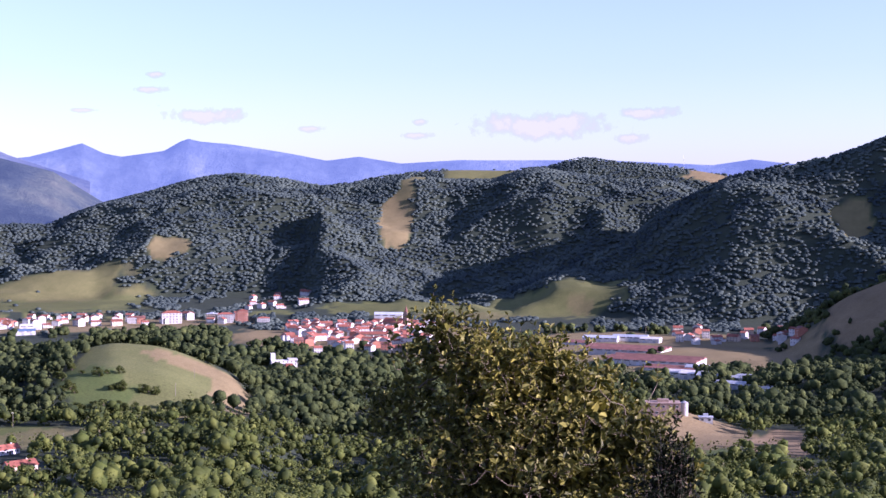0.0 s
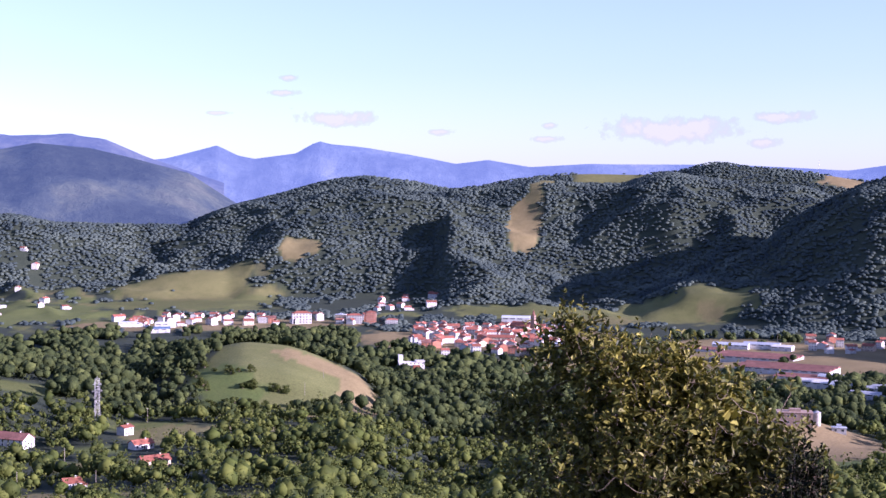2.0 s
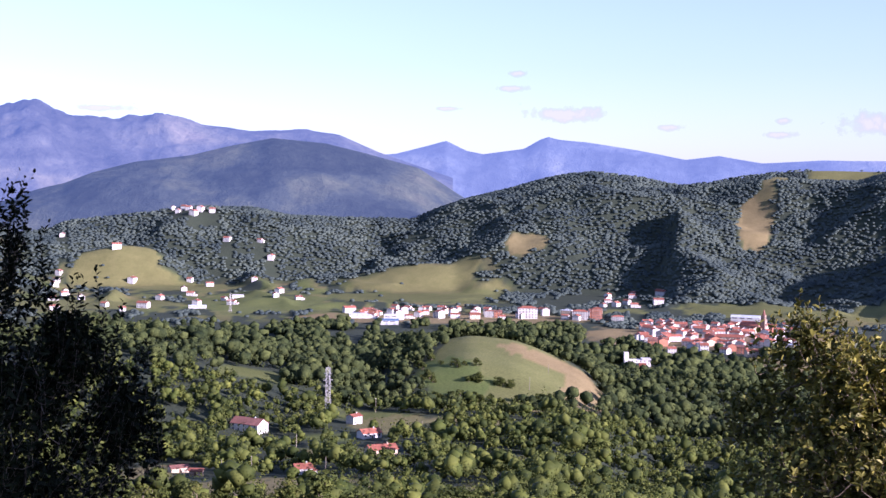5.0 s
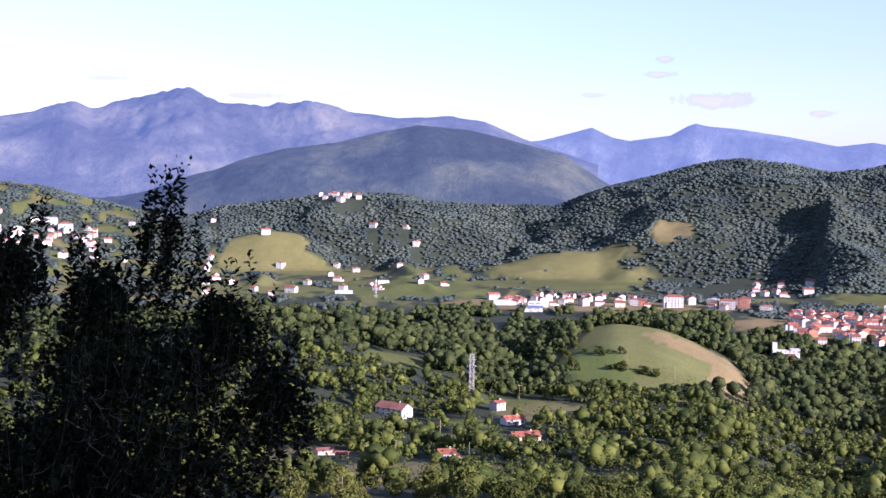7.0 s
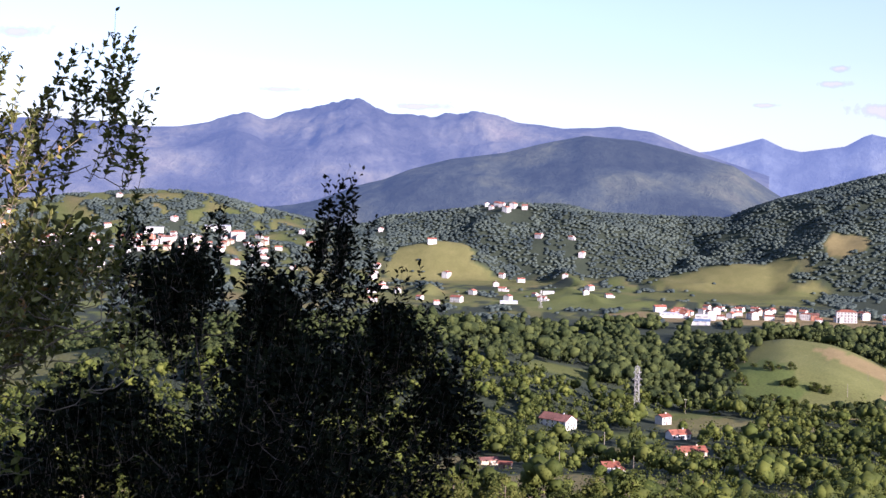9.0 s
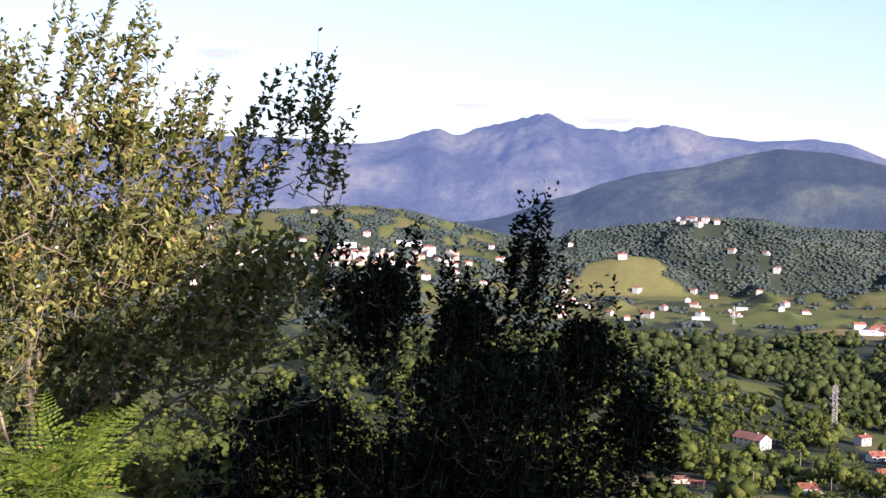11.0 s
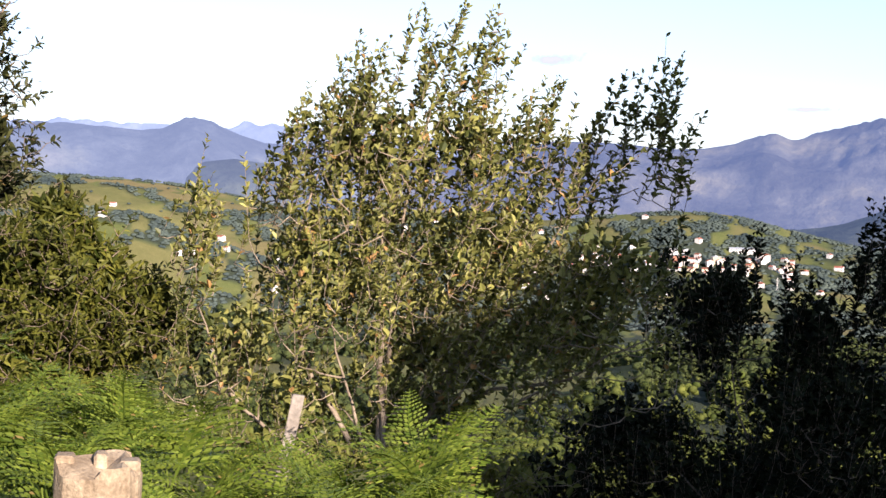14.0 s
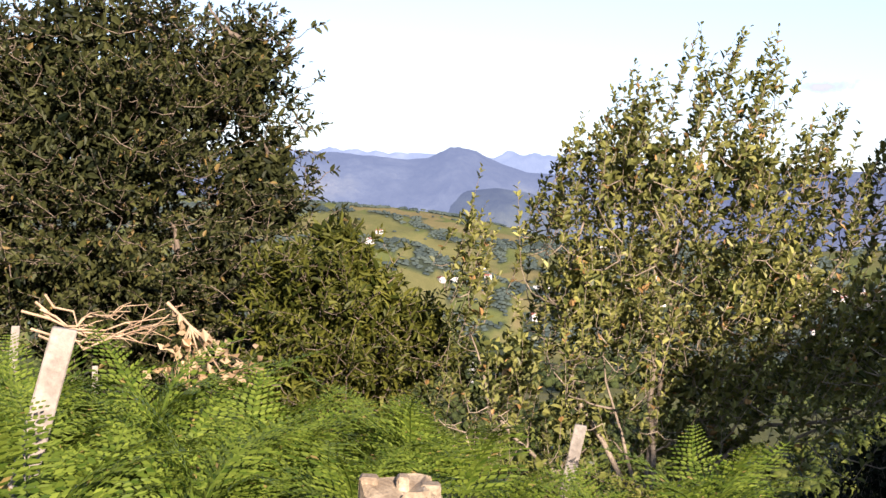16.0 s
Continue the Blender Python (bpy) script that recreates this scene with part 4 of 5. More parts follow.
APPLE_STEMS = [[(53.3, -7.4), (53.95, -4.4), (53.6, -1.7), (52.6, 1.5)], [(46.1, -8.2), (42.9, -7.8), (39.5, -5.9)], [(49.8, -5.3), (49.4, -0.5), (48.2, 4.0)], [(54.3, -10.3), (56.6, -8.3), (57.6, -5.0)], [(46.9, -6.8), (44.0, -3.0), (41.0, 1.5)]]
OAK = [(72.42, 3.43, 7.2, 6.4), (66.9, 5.4, 2.3, 2.3), (66.0, 0.9, 2.1, 2.5), (72.72, -3.0, 6.0, 2.6), (68.0, -4.6, 2.0, 1.4), (79.04, 1.0, 5.7, 8.0), (64.7, 7.0, 0.9, 0.6), (65.4, 3.2, 1.0, 0.6), (64.3, 0.2, 1.0, 0.9), (66.2, -5.4, 1.0, 0.5), (67.3, -2.4, 2.4, 2.4), (71.5, -5.6, 4.5, 1.8), (69.5, -7.4, 3.0, 1.2)]
CHEST = [(62.3, -4.2, 3.3, 3.2), (60.0, -5.4, 2.3, 2.6), (63.5, -7.4, 3.9, 2.5), (62.8, -1.6, 1.4, 1.3), (64.6, -3.8, 2.0, 3.0), (65.5, -8.0, 3.5, 1.5)]
grown_tree("broadleaf_tree", "sunlit broadleaf tree with yellowish green leaves on the slope", foot(-3.4, 34), TREE0, 34, M_TREE0, 1, 40, 1500, 0.75, 0.23, 0.55, 0.07, 0.05, 0.9, 0.5, tips=[(0.4, -4.1), (0.1, -4.7), (-0.5, -5.4), (-1.5, -5.2), (-2.6, -6.0), (-3.9, -5.7), (-4.6, -6.1), (-5.6, -6.8), (-6.8, -7.6), (-7.9, -8.4), (2.4, -7.8), (1.4, -6.9)], trunk=0.14, wild=0.35, pads=210, core=2500)
grown_tree("slender_tree", "dark slender young tree beside the sunlit tree", foot(-9.0, 30), DARK0, 30, M_SHADELEAF, 2, 8, 160, 0.7, 0.17, 0.5, 0.07, 0.0, 1.2, 0.3, tips=[(-9.35, -8.9), (-8.8, -9.6), (-10.0, -9.7)], trunk=0.08)
grown_tree("shaded_tree", "small tree with upright leafy shoots, shade put into its leaf colour", foot(33, 20), SHRUB, 20, M_SHADELEAF, 3, 40, 1400, 0.8, 0.125, 0.52, 0.045, 0.12, 1.0, 0.25, tips=SHRUB_TIPS, trunk=0.05, forks=4, yaw=40.5, core=5000)
grown_tree("apple_tree", "old apple tree with upright shoots, partly yellowed leaves and pale branches", foot(50, 12.5), APPLE, 12.5, M_APPLE, 4, 36, 900, 0.55, 0.084, 0.56, 0.028, 0.3, 1.0, 0.3, tips=APPLE_TIPS, stems=APPLE_STEMS, trunk=0.034, forks=2, yaw=51.0, pads=125, splay=0.72, core=3000, bark=M_PALEBARK)
grown_tree("oak_tree", "large oak with dense dark green lobed foliage", foot(74, 15), OAK, 15, M_OAK, 5, 45, 4200, 0.3, 0.1, 0.42, 0.022, 0.0, 0.35, 0.9, trunk=0.1, yaw=58.6, pads=700, wild=0.4, splay=0.7, core=26000)
grown_tree("chestnut_tree", "low bushy chestnut with long yellowish green leaves", foot(61.5, 13.5), CHEST, 13.5, M_CHEST, 6, 20, 1500, 0.34, 0.12, 0.3, 0.026, 0.0, 0.3, 0.8, trunk=0.05, yaw=58.6, pads=260, wild=0.35, splay=0.9, core=7000)
BRAMBLE = [(56, -10.6, 2.2, 0.7), (52, -11.2, 2.6, 0.9), (48, -11.6, 2.6, 0.8), (45, -11.4, 2.4, 0.7)]
grown_tree("bramble_bush", "tangled green bramble undergrowth below the apple tree", foot(51, 9.5), BRAMBLE, 9.5, M_BLOOM, 8, 14, 380, 0.32, 0.075, 0.55, 0.035, 0.0, 0.6, 0.4, trunk=0.012, yaw=51.0, wild=0.5, category="bush")
# a tall tree out of view, added to shade the small trees in front
x, y = 15.0, 7.5
v, f = tubes([(np.array([[x, y, -5], [x + 0.2, y, 2], [x, y + 0.3, 10]]), np.array([0.34, 0.26, 0.08]))], 7)
root = new("tall_tree")
mesh_part("trunk", mesh_of("trunk", v, f, M_BARK, True), root)
g = np.random.default_rng(77)
d = g.normal(0, 1, (190, 3))
d *= (g.uniform(0, 1, 190) ** 0.4 / np.linalg.norm(d, axis=1))[:, None]
# crown clumps sit where their shadows reach the shrub and apple tree
cs = np.array([[x, 8.6, 6.6]]) + d * [2.2, 5.0, 4.4]
cs = np.concatenate([cs, np.array([[x, 3.4, 5.6]]) + d[:46] * [1.4, 1.5, 3.0]])
cs = np.concatenate([cs, np.array([[x, 5.7, 10.2]]) + d[60:96] * [1.3, 1.0, 3.0]])
v, f = leaf_cloud(cs, np.full(len(cs), 1.25), 120, 0.5, 78)
mesh_part("crown", mesh_of("crown", v, f, M_OAK, False), root)
tagged(root, "unseen tall leafy tree added to shade the small trees in front", "tree")

# ---- buildings ----
def cut_windows(root, w, d, h, storeys, cols, sides, glass=None, size=(1.0, 1.3), far=False):
    """Windows with frames, one object each, on the walls; sides: 'f' front (-y), 'b' back, 'l', 'r'."""
    frame_bm = bmesh.new()
    box(frame_bm, -size[0] / 2 - 0.1, -0.05, -size[1] / 2 - 0.1, size[0] / 2 + 0.1, 0.05, size[1] / 2 + 0.1)
    pane_bm = bmesh.new()
    box(pane_bm, -size[0] / 2, -0.09, -size[1] / 2, size[0] / 2, -0.052, size[1] / 2)
    fm, pm = bpy.data.meshes.new("window"), bpy.data.meshes.new("pane")
    if far:
        box(frame_bm, -size[0] / 2, -0.09, -size[1] / 2, size[0] / 2, -0.052, size[1] / 2)
        frame_bm.faces.ensure_lookup_table()
        for q in frame_bm.faces[6:]:
            q.material_index = 1
    frame_bm.to_mesh(fm), pane_bm.to_mesh(pm)
    frame_bm.free(), pane_bm.free()
    fm.materials.append(M_WHITE), fm.materials.append(glass or M_GLASS), pm.materials.append(glass or M_GLASS)
    step = h / storeys
    for side in sides:
        span = w if side in "fb" else d
        n = cols if side in "fb" else max(1, int(cols * d / w))
        for s in range(storeys):
            for c in range(n):
                u = (c + 0.5) / n * span - span / 2
                z = s * step + step * 0.55
                place = {"f": pose(u, -d / 2, z), "b": pose(u, d / 2, z, 0, 0, 180), "l": pose(-w / 2, u, z, 0, 0, -90), "r": pose(w / 2, u, z, 0, 0, 90)}[side]
                win = mesh_part("window", fm, root)
                win.matrix_basis = place
                if not far:
                    mesh_part("pane", pm, win)


def house(name, label, w, d, h, rise, wall, roof, storeys=2, cols=3, sides="fr", eave=0.5, chimney=True, annex=False, far=False):
    """A house with a gable roof along x: walls, roof slabs, windows, door, chimney."""
    root = new(name)
    bm = bmesh.new()
    prism(bm, [(-d / 2, -3), (d / 2, -3), (d / 2, h), (0, h + rise), (-d / 2, h)], -w / 2, w / 2)
    bmesh.ops.rotate(bm, verts=bm.verts[:], cent=(0, 0, 0), matrix=Matrix.Rotation(radians(90), 3, "Z"))
    part("wall", bm, wall, root)
    bm = bmesh.new()
    k = rise / (d / 2)
    e, t = eave, 0.28
    prism(bm, [(-d / 2 - e, h - e * k), (0, h + rise), (d / 2 + e, h - e * k), (d / 2 + e, h - e * k + t), (0, h + rise + t), (-d / 2 - e, h - e * k + t)], -w / 2 - e, w / 2 + e)
    bmesh.ops.rotate(bm, verts=bm.verts[:], cent=(0, 0, 0), matrix=Matrix.Rotation(radians(90), 3, "Z"))
    part("roof", bm, roof, root)
    if chimney:
        bm = bmesh.new()
        box(bm, w * 0.2, -0.4, h + rise * 0.4, w * 0.2 + 0.7, 0.4, h + rise + 1.0)
        part("chimney", bm, wall, root)
    if cols:
        cut_windows(root, w, d, h, storeys, min(cols, 4) if far else cols, "f" if far else sides, far=far)
    bm = bmesh.new()
    box(bm, -0.5, -d / 2 - 0.06, 0, 0.5, -d / 2, 2.0)
    part("door", bm, M_SHUTTER, root)
    if annex:
        bm = bmesh.new()
        box(bm, w / 2, -d / 2 + 0.6, -3, w / 2 + w * 0.35, d / 2 - 0.8, h * 0.55)
        part("annex", bm, wall, root)
        bm = bmesh.new()
        box(bm, w / 2 + 0.003, -d / 2 + 0.3, h * 0.55, w / 2 + w * 0.35 + 0.3, d / 2 - 0.5, h * 0.55 + 0.25)
        part("annex_roof", bm, roof, root)
    return tagged(root, label, "house")


def block(name, label, w, d, h, wall, roof, storeys, cols, flat=True, sides="fr", balconies=True):
    """A block of flats: walls, cornice, roof, windows, balconies."""
    root = new(name)
    bm = bmesh.new()
    box(bm, -w / 2, -d / 2, -3, w / 2, d / 2, h)
    part("wall", bm, wall, root)
    bm = bmesh.new()
    if flat:
        box(bm, -w / 2 - 0.3, -d / 2 - 0.3, h, w / 2 + 0.3, d / 2 + 0.3, h + 0.5)
        box(bm, -w / 6, -d / 6, h + 0.5, w / 6, d / 6, h + 2.3)
    else:
        a = [bm.verts.new(p) for p in ((-w / 2 - 0.6, -d / 2 - 0.6, h), (w / 2 + 0.6, -d / 2 - 0.6, h), (w / 2 + 0.6, d / 2 + 0.6, h), (-w / 2 - 0.6, d / 2 + 0.6, h))]
        b = [bm.verts.new(p) for p in ((-w / 2 + d / 2, 0, h + d * 0.2), (w / 2 - d / 2, 0, h + d * 0.2))]
        for q in ((a[0], a[1], b[1], b[0]), (a[1], a[2], b[1]), (a[2], a[3], b[0], b[1]), (a[3], a[0], b[0]), (a[3], a[2], a[1], a[0])):
            bm.faces.new(q)
    part("roof", bm, roof, root)
    cut_windows(root, w, d, h, storeys, min(cols, 6), sides, size=(1.5, 1.4), far=True)
    if balconies:
        for s in range(1, storeys):
            bm = bmesh.new()
            z = s * h / storeys + 0.1
            box(bm, -w * 0.32, -d / 2 - 1.1, z, w * 0.32, -d / 2 - 0.003, z + 0.15)
            box(bm, -w * 0.32, -d / 2 - 1.1, z + 0.154, w * 0.32, -d / 2 - 1.0, z + 0.9)
            part("balcony", bm, wall, root)
    return tagged(root, label, "building")


def shed(name, label, w, d, h, wall, roof, bays=3, doors=2):
    """An industrial hall with several low gables side by side."""
    root = new(name)
    bm = bmesh.new()
    box(bm, -w / 2, -d / 2, -6, w / 2, d / 2, h)
    part("wall", bm, wall, root)
    bw = d / bays
    for k in range(bays):
        bm = bmesh.new()
        y0 = -d / 2 + k * bw
        rise = bw * 0.13
        prism(bm, [(y0, h + 0.004), (y0 + bw - 0.2, h + 0.004), (y0 + bw - 0.2, h + 0.3), (y0 + bw / 2, h + rise + 0.3), (y0, h + 0.3)], -w / 2 - 0.4, w / 2 + 0.4)
        bmesh.ops.rotate(bm, verts=bm.verts[:], cent=(0, 0, 0), matrix=Matrix.Rotation(radians(90), 3, "Z"))
        part("roof", bm, roof, root)
    for k in range(doors):
        bm = bmesh.new()
        u = (k + 0.5) / doors * w - w / 2
        box(bm, u - 2, -d / 2 - 0.1, 0, u + 2, -d / 2 - 0.004, min(4.0, h * 0.75))
        part("gate", bm, M_GREYROOF, root)
    for k in range(int(w / 12)):
        bm = bmesh.new()
        u = (k + 0.5) * 12 - w / 2
        box(bm, u - 4, -d / 2 - 0.08, h * 0.78, u + 4, -d / 2 - 0.004, h * 0.93)
        part("window", bm, M_GLASS, root)
    return tagged(root, label, "factory hall")


def put(ob, az, r, turn=0.0, size=1.0, lift=0.0):
    """Stands a thing on the land, its front to the viewpoint, turned by some degrees."""
    x, y = plan(az, r)
    ob.matrix_basis = pose(x, y, float(ground(az, r)) + lift, 0, 0, az + turn) @ Matrix.Diagonal((size, size, size, 1))
    return ob


def again(model, az, r, turn=0.0, size=1.0, lift=0.0):
    t = copy_thing(model, Matrix())
    return put(t, az, r, turn, size, lift)


def discard(models):
    for t in models:
        for o in (*t.children_recursive, t):
            bpy.data.objects.remove(o)


g = np.random.default_rng(3)
TOWN = [
    house("town_house", "white rendered house with a red clay tile roof", 11, 10, 6.5, 2.2, M_WHITE, M_TILE, 2, 3, far=True),
    house("town_house", "long white town house under red tiles", 17, 11, 7.5, 2.4, M_WHITE, M_TILE, 2, 5, far=True),
    house("town_house", "narrow three storey town house with red tile roof", 9, 11, 9.5, 2.0, M_WHITE, M_TILE, 3, 3, chimney=False, far=True),
    house("town_house", "cream coloured town house with a broad red roof", 14, 12, 6.5, 2.6, M_CREAM, M_TILE, 2, 4, far=True),
    house("town_house", "brick town house with dark brown tiles", 12, 12, 8.5, 2.2, M_BRICKW, M_TILEBROWN, 3, 3, far=True),
    house("town_house", "white house with a low red roof and an annex", 12, 9, 5.5, 1.9, M_WHITE, M_TILE, 2, 3, annex=True, far=True),
]
for t in TOWN:
    t["group"] = "houses of the valley town"
for name, share in (("old_town", None), ("town_edge", None), ("north_row", None), ("valley", None), ("far_side", None), ("dark_village", None), ("west_town", None), ("west_farms", None), ("hill_farms", None)):
    for a, d in PLOTS[name]:
        k = int(g.choice(6, p=(0.26, 0.2, 0.16, 0.16, 0.08, 0.14)))
        if name in ("valley", "west_farms", "hill_farms", "far_side"):
            k = int(g.choice((0, 1, 5)))
        again(TOWN[k], a, d, float(g.choice((-25, 10, 65, -70)) + g.normal(0, 8)), float(g.uniform(0.85, 1.15)) * (1.0 if name == "old_town" else 1.05))
discard(TOWN)
FLATS = [
    block("apartment_block", "white block of flats with rows of windows", 24, 13, 13, M_WHITE, M_TILE, 4, 8, flat=False),
    block("apartment_block", "pale block of flats with a flat roof", 18, 13, 15, M_CREAM, M_GREYROOF, 5, 6),
    block("apartment_block", "red brick block of flats", 17, 14, 18, M_BRICKW, M_TILE, 5, 6, flat=False),
]
for k, (a, e, turn, s) in enumerate(((10.9, -5.42, 8, 1.3), (9.3, -5.42, -12, 0.95), (8.75, -5.42, -5, 1.05), (8.1, -5.42, 5, 1.0), (7.25, -5.52, 0, 0.8), (0.35, -6.55, -10, 0.85), (0.85, -6.5, 15, 0.8), (3.9, -6.55, 20, 0.7), (14.5, -5.45, 5, 0.7), (12.4, -5.4, 0, 0.75), (38.0, -2.95, 0, 1.1), (37.0, -2.85, 20, 1.0), (39.2, -3.0, -20, 1.0), (35.2, -2.75, 10, 1.3))):
    again(FLATS[(0, 1, 0, 2, 0, 1, 0, 1, 0, 0, 0, 1, 0, 0)[k]], a, on_land(a, e), turn, s)
discard(FLATS)

# the church
church = new("church")
bm = bmesh.new()
prism(bm, [(-9, -3), (9, -3), (9, 11), (0, 16), (-9, 11)], -16, 16)
part("nave", bm, M_STONEW, church)
bm = bmesh.new()
prism(bm, [(-10, 10.45), (0, 16.05), (10, 10.45), (10, 11.0), (0, 16.6), (-10, 11.0)], -16.6, 16.6)
part("nave_roof", bm, M_TILE, church)
bm = bmesh.new()
box(bm, -3.4, -23, -3, 3.4, -16.2, 20)
box(bm, -3.8, -23.4, 20, 3.8, -15.8, 20.8)
box(bm, -2.7, -22.3, 20.8, 2.7, -16.9, 27)
part("tower", bm, M_STONEW, church, "brown stone bell tower")
bm = bmesh.new()
made = bmesh.ops.create_cone(bm, cap_ends=True, segments=8, radius1=2.9, radius2=0.1, depth=9)["verts"]
bmesh.ops.translate(bm, vec=(0, -19.6, 31.5), verts=made)
part("spire", bm, M_TILEBROWN, church)
for s in (-1, 1):
    for z, wd in ((23.5, 0.9), (13, 0.6)):
        bm = bmesh.new()
        box(bm, s * 1.3 - wd / 2, -23.5 if z < 20 else -22.4, z - 1.5, s * 1.3 + wd / 2, -23.02 if z < 20 else -22.32, z + 1.5)
        part("belfry_window", bm, M_GLASS, church)
tagged(church, "brown stone church with a tall bell tower and spire", "church")
put(church, 1.95, on_land(1.9, -5.72), 62, 1.0)

# large white hall behind the town, and long red-roofed building before the church
put(shed("white_hall", "long white industrial hall at the edge of town", 46, 22, 9, M_WHITE, M_GREYROOF, 1, 3), 2.2, on_land(2.4, -5.35), -3)
put(house("long_building", "long building with a broad red tile roof", 44, 15, 7, 3.2, M_CREAM, M_TILE, 2, 12, chimney=False), 2.85, on_land(2.85, -6.12), -6)
# factories
SHEDS = [
    shed("factory_hall", "long factory hall with brown sheet roof in low gables", 120, 60, 7, M_CONCRETE, M_TILEBROWN, 3, 4),
    shed("factory_hall", "white factory hall with grey roof", 60, 24, 8, M_WHITE, M_GREYROOF, 1, 3),
    shed("factory_hall", "white warehouse with flat gables", 34, 26, 7, M_WHITE, M_WHITE, 2, 2),
]
for t in SHEDS:
    t["group"] = "halls of the factory estate"
for k, a, e, turn, s in ((0, -7.4, -6.62, -16, 0.85), (0, -8.6, -7.05, -16, 0.85), (0, -9.3, -7.3, -16, 0.5), (1, -11.4, -7.75, -14, 0.85), (1, -11.8, -7.95, -14, 0.6), (2, -9.4, -7.55, -10, 0.8), (2, -10.2, -7.6, -16, 0.8), (2, -12.6, -8.0, -18, 0.7), (2, -13.1, -8.1, -14, 0.6), (1, -6.4, -6.2, -10, 0.8), (1, -7.6, -6.15, -8, 0.8), (2, -8.4, -6.2, -12, 0.8), (0, -5.2, -6.3, -14, 0.5), (1, -10.6, -7.35, -16, 0.7),
                      (1, 17.6, -5.5, 5, 0.7), (2, 16.3, -5.55, -5, 0.9), (1, 24.2, -5.15, 0, 0.5), (2, 22.6, -4.75, 0, 0.6), (2, 38.5, -2.5, 0, 1.3), (1, 36.0, -2.35, 5, 1.0), (2, 58.0, -2.8, 0, 0.5), (1, 54.5, -3.1, 0, 0.6)):
    again(SHEDS[k], a, on_land(a, e), turn, s)
discard(SHEDS)
blue = shed("blue_hall", "factory hall with a bluish sheet roof", 40, 30, 7, M_WHITE, M_BLUESHEET, 3, 3)
put(blue, 16.6, on_land(16.6, -5.75), 0, 0.9)

# houses of the near slope
put(house("slope_house", "small white house with a red roof among trees", 8.5, 6.5, 5.2, 1.3, M_WHITE, M_TILE, 2, 2), *PLOTS["slope_houses"][0], 48)
put(house("slope_house", "white bungalow under a red hipped roof", 12.5, 8.5, 3.4, 2.0, M_WHITE, M_TILE, 1, 4), *PLOTS["slope_houses"][1], 28)
put(house("slope_house", "wide bungalow with a weathered orange roof", 16, 9, 3.2, 2.2, M_CREAM, M_TILE, 1, 4), *PLOTS["slope_houses"][2], 22)
put(house("slope_house", "white cottage with a bright red roof and veranda", 8.5, 7, 3.6, 1.8, M_WHITE, M_TILE, 1, 3, annex=True), *PLOTS["slope_houses"][3], 18)
put(house("long_house", "long farmhouse with a brown tile roof among trees", 21, 11, 4.8, 3.2, M_WHITE, M_TILEBROWN, 2, 5), *PLOTS["long_house"][0], -38)
put(house("crest_house", "white house with a bright orange roof on the hill", 13, 10, 5, 2.6, M_WHITE, M_TILE, 2, 3), *PLOTS["crest_house"][0], 40, 1.0)
put(house("farm_shed", "low open shed with a rusty roof in a yard", 9, 5, 2.6, 0.9, M_CREAM, M_TILEBROWN, 1, 0, chimney=False), *PLOTS["yard"][0], 20)
put(house("farm_shed", "small plank shed with a tile roof", 6, 4, 2.6, 0.8, M_STONEW, M_TILE, 1, 0, chimney=False), *PLOTS["yard"][1], -15)
put(house("hut", "small wooden hut with a tile roof on dry grass", 6.5, 5, 2.8, 1.6, M_STONEW, M_TILE, 1, 1, chimney=False), *PLOTS["yard"][2], 35)

# the white villa with its tower
villa = new("white_villa")
bm = bmesh.new()
box(bm, -14, -5, -3, 12, 5, 5.2)
part("wall", bm, M_WHITE, villa)
bm = bmesh.new()
box(bm, -14.3, -3.2, -3, -9.8, 2, 12.5)
part("tower", bm, M_WHITE, villa)
bm = bmesh.new()
box(bm, 3, -5.4, 5.2, 12.4, 5.4, 6.6)
part("upper_floor", bm, M_WHITE, villa)
bm = bmesh.new()
box(bm, 0, -9, -3, 7, -5.004, 2.4)
part("porch", bm, M_TILE, villa, "red roofed porch")
cut_windows(villa, 24, 10, 5.2, 2, 6, "f")
tagged(villa, "white flat roofed villa with a square tower", "house")
put(villa, *PLOTS["white_villa"][0], 8, 1.15, 2.5)

# water tank and its building site on the knoll
bm = bmesh.new()
bmesh.ops.create_cone(bm, cap_ends=True, segments=20, radius1=2.6, radius2=2.6, depth=9)
bmesh.ops.translate(bm, vec=(0, 0, 3.5), verts=bm.verts[:])
tank = new("water_tank")
part("shell", bm, M_STEEL, tank)
bm = bmesh.new()
bmesh.ops.create_cone(bm, cap_ends=True, segments=20, radius1=2.8, radius2=0.4, depth=1.2)
bmesh.ops.translate(bm, vec=(0, 0, 8.604), verts=bm.verts[:])
part("lid", bm, M_STEEL, tank)
tagged(tank, "pale cylindrical water tank on a knoll", "tank")
put(tank, *PLOTS["tank"][0])
put(block("pump_house", "unfinished brown building beside the tank", 22, 12, 8, M_STONEW, M_STONEW, 2, 5, balconies=False), -8.9, on_land(-8.9, -9.05), 5)
put(block("pump_house", "low concrete store beside the tank", 9, 5, 3, M_CONCRETE, M_GREYROOF, 1, 2, balconies=False), -10.6, on_land(-10.6, -9.25), 5)


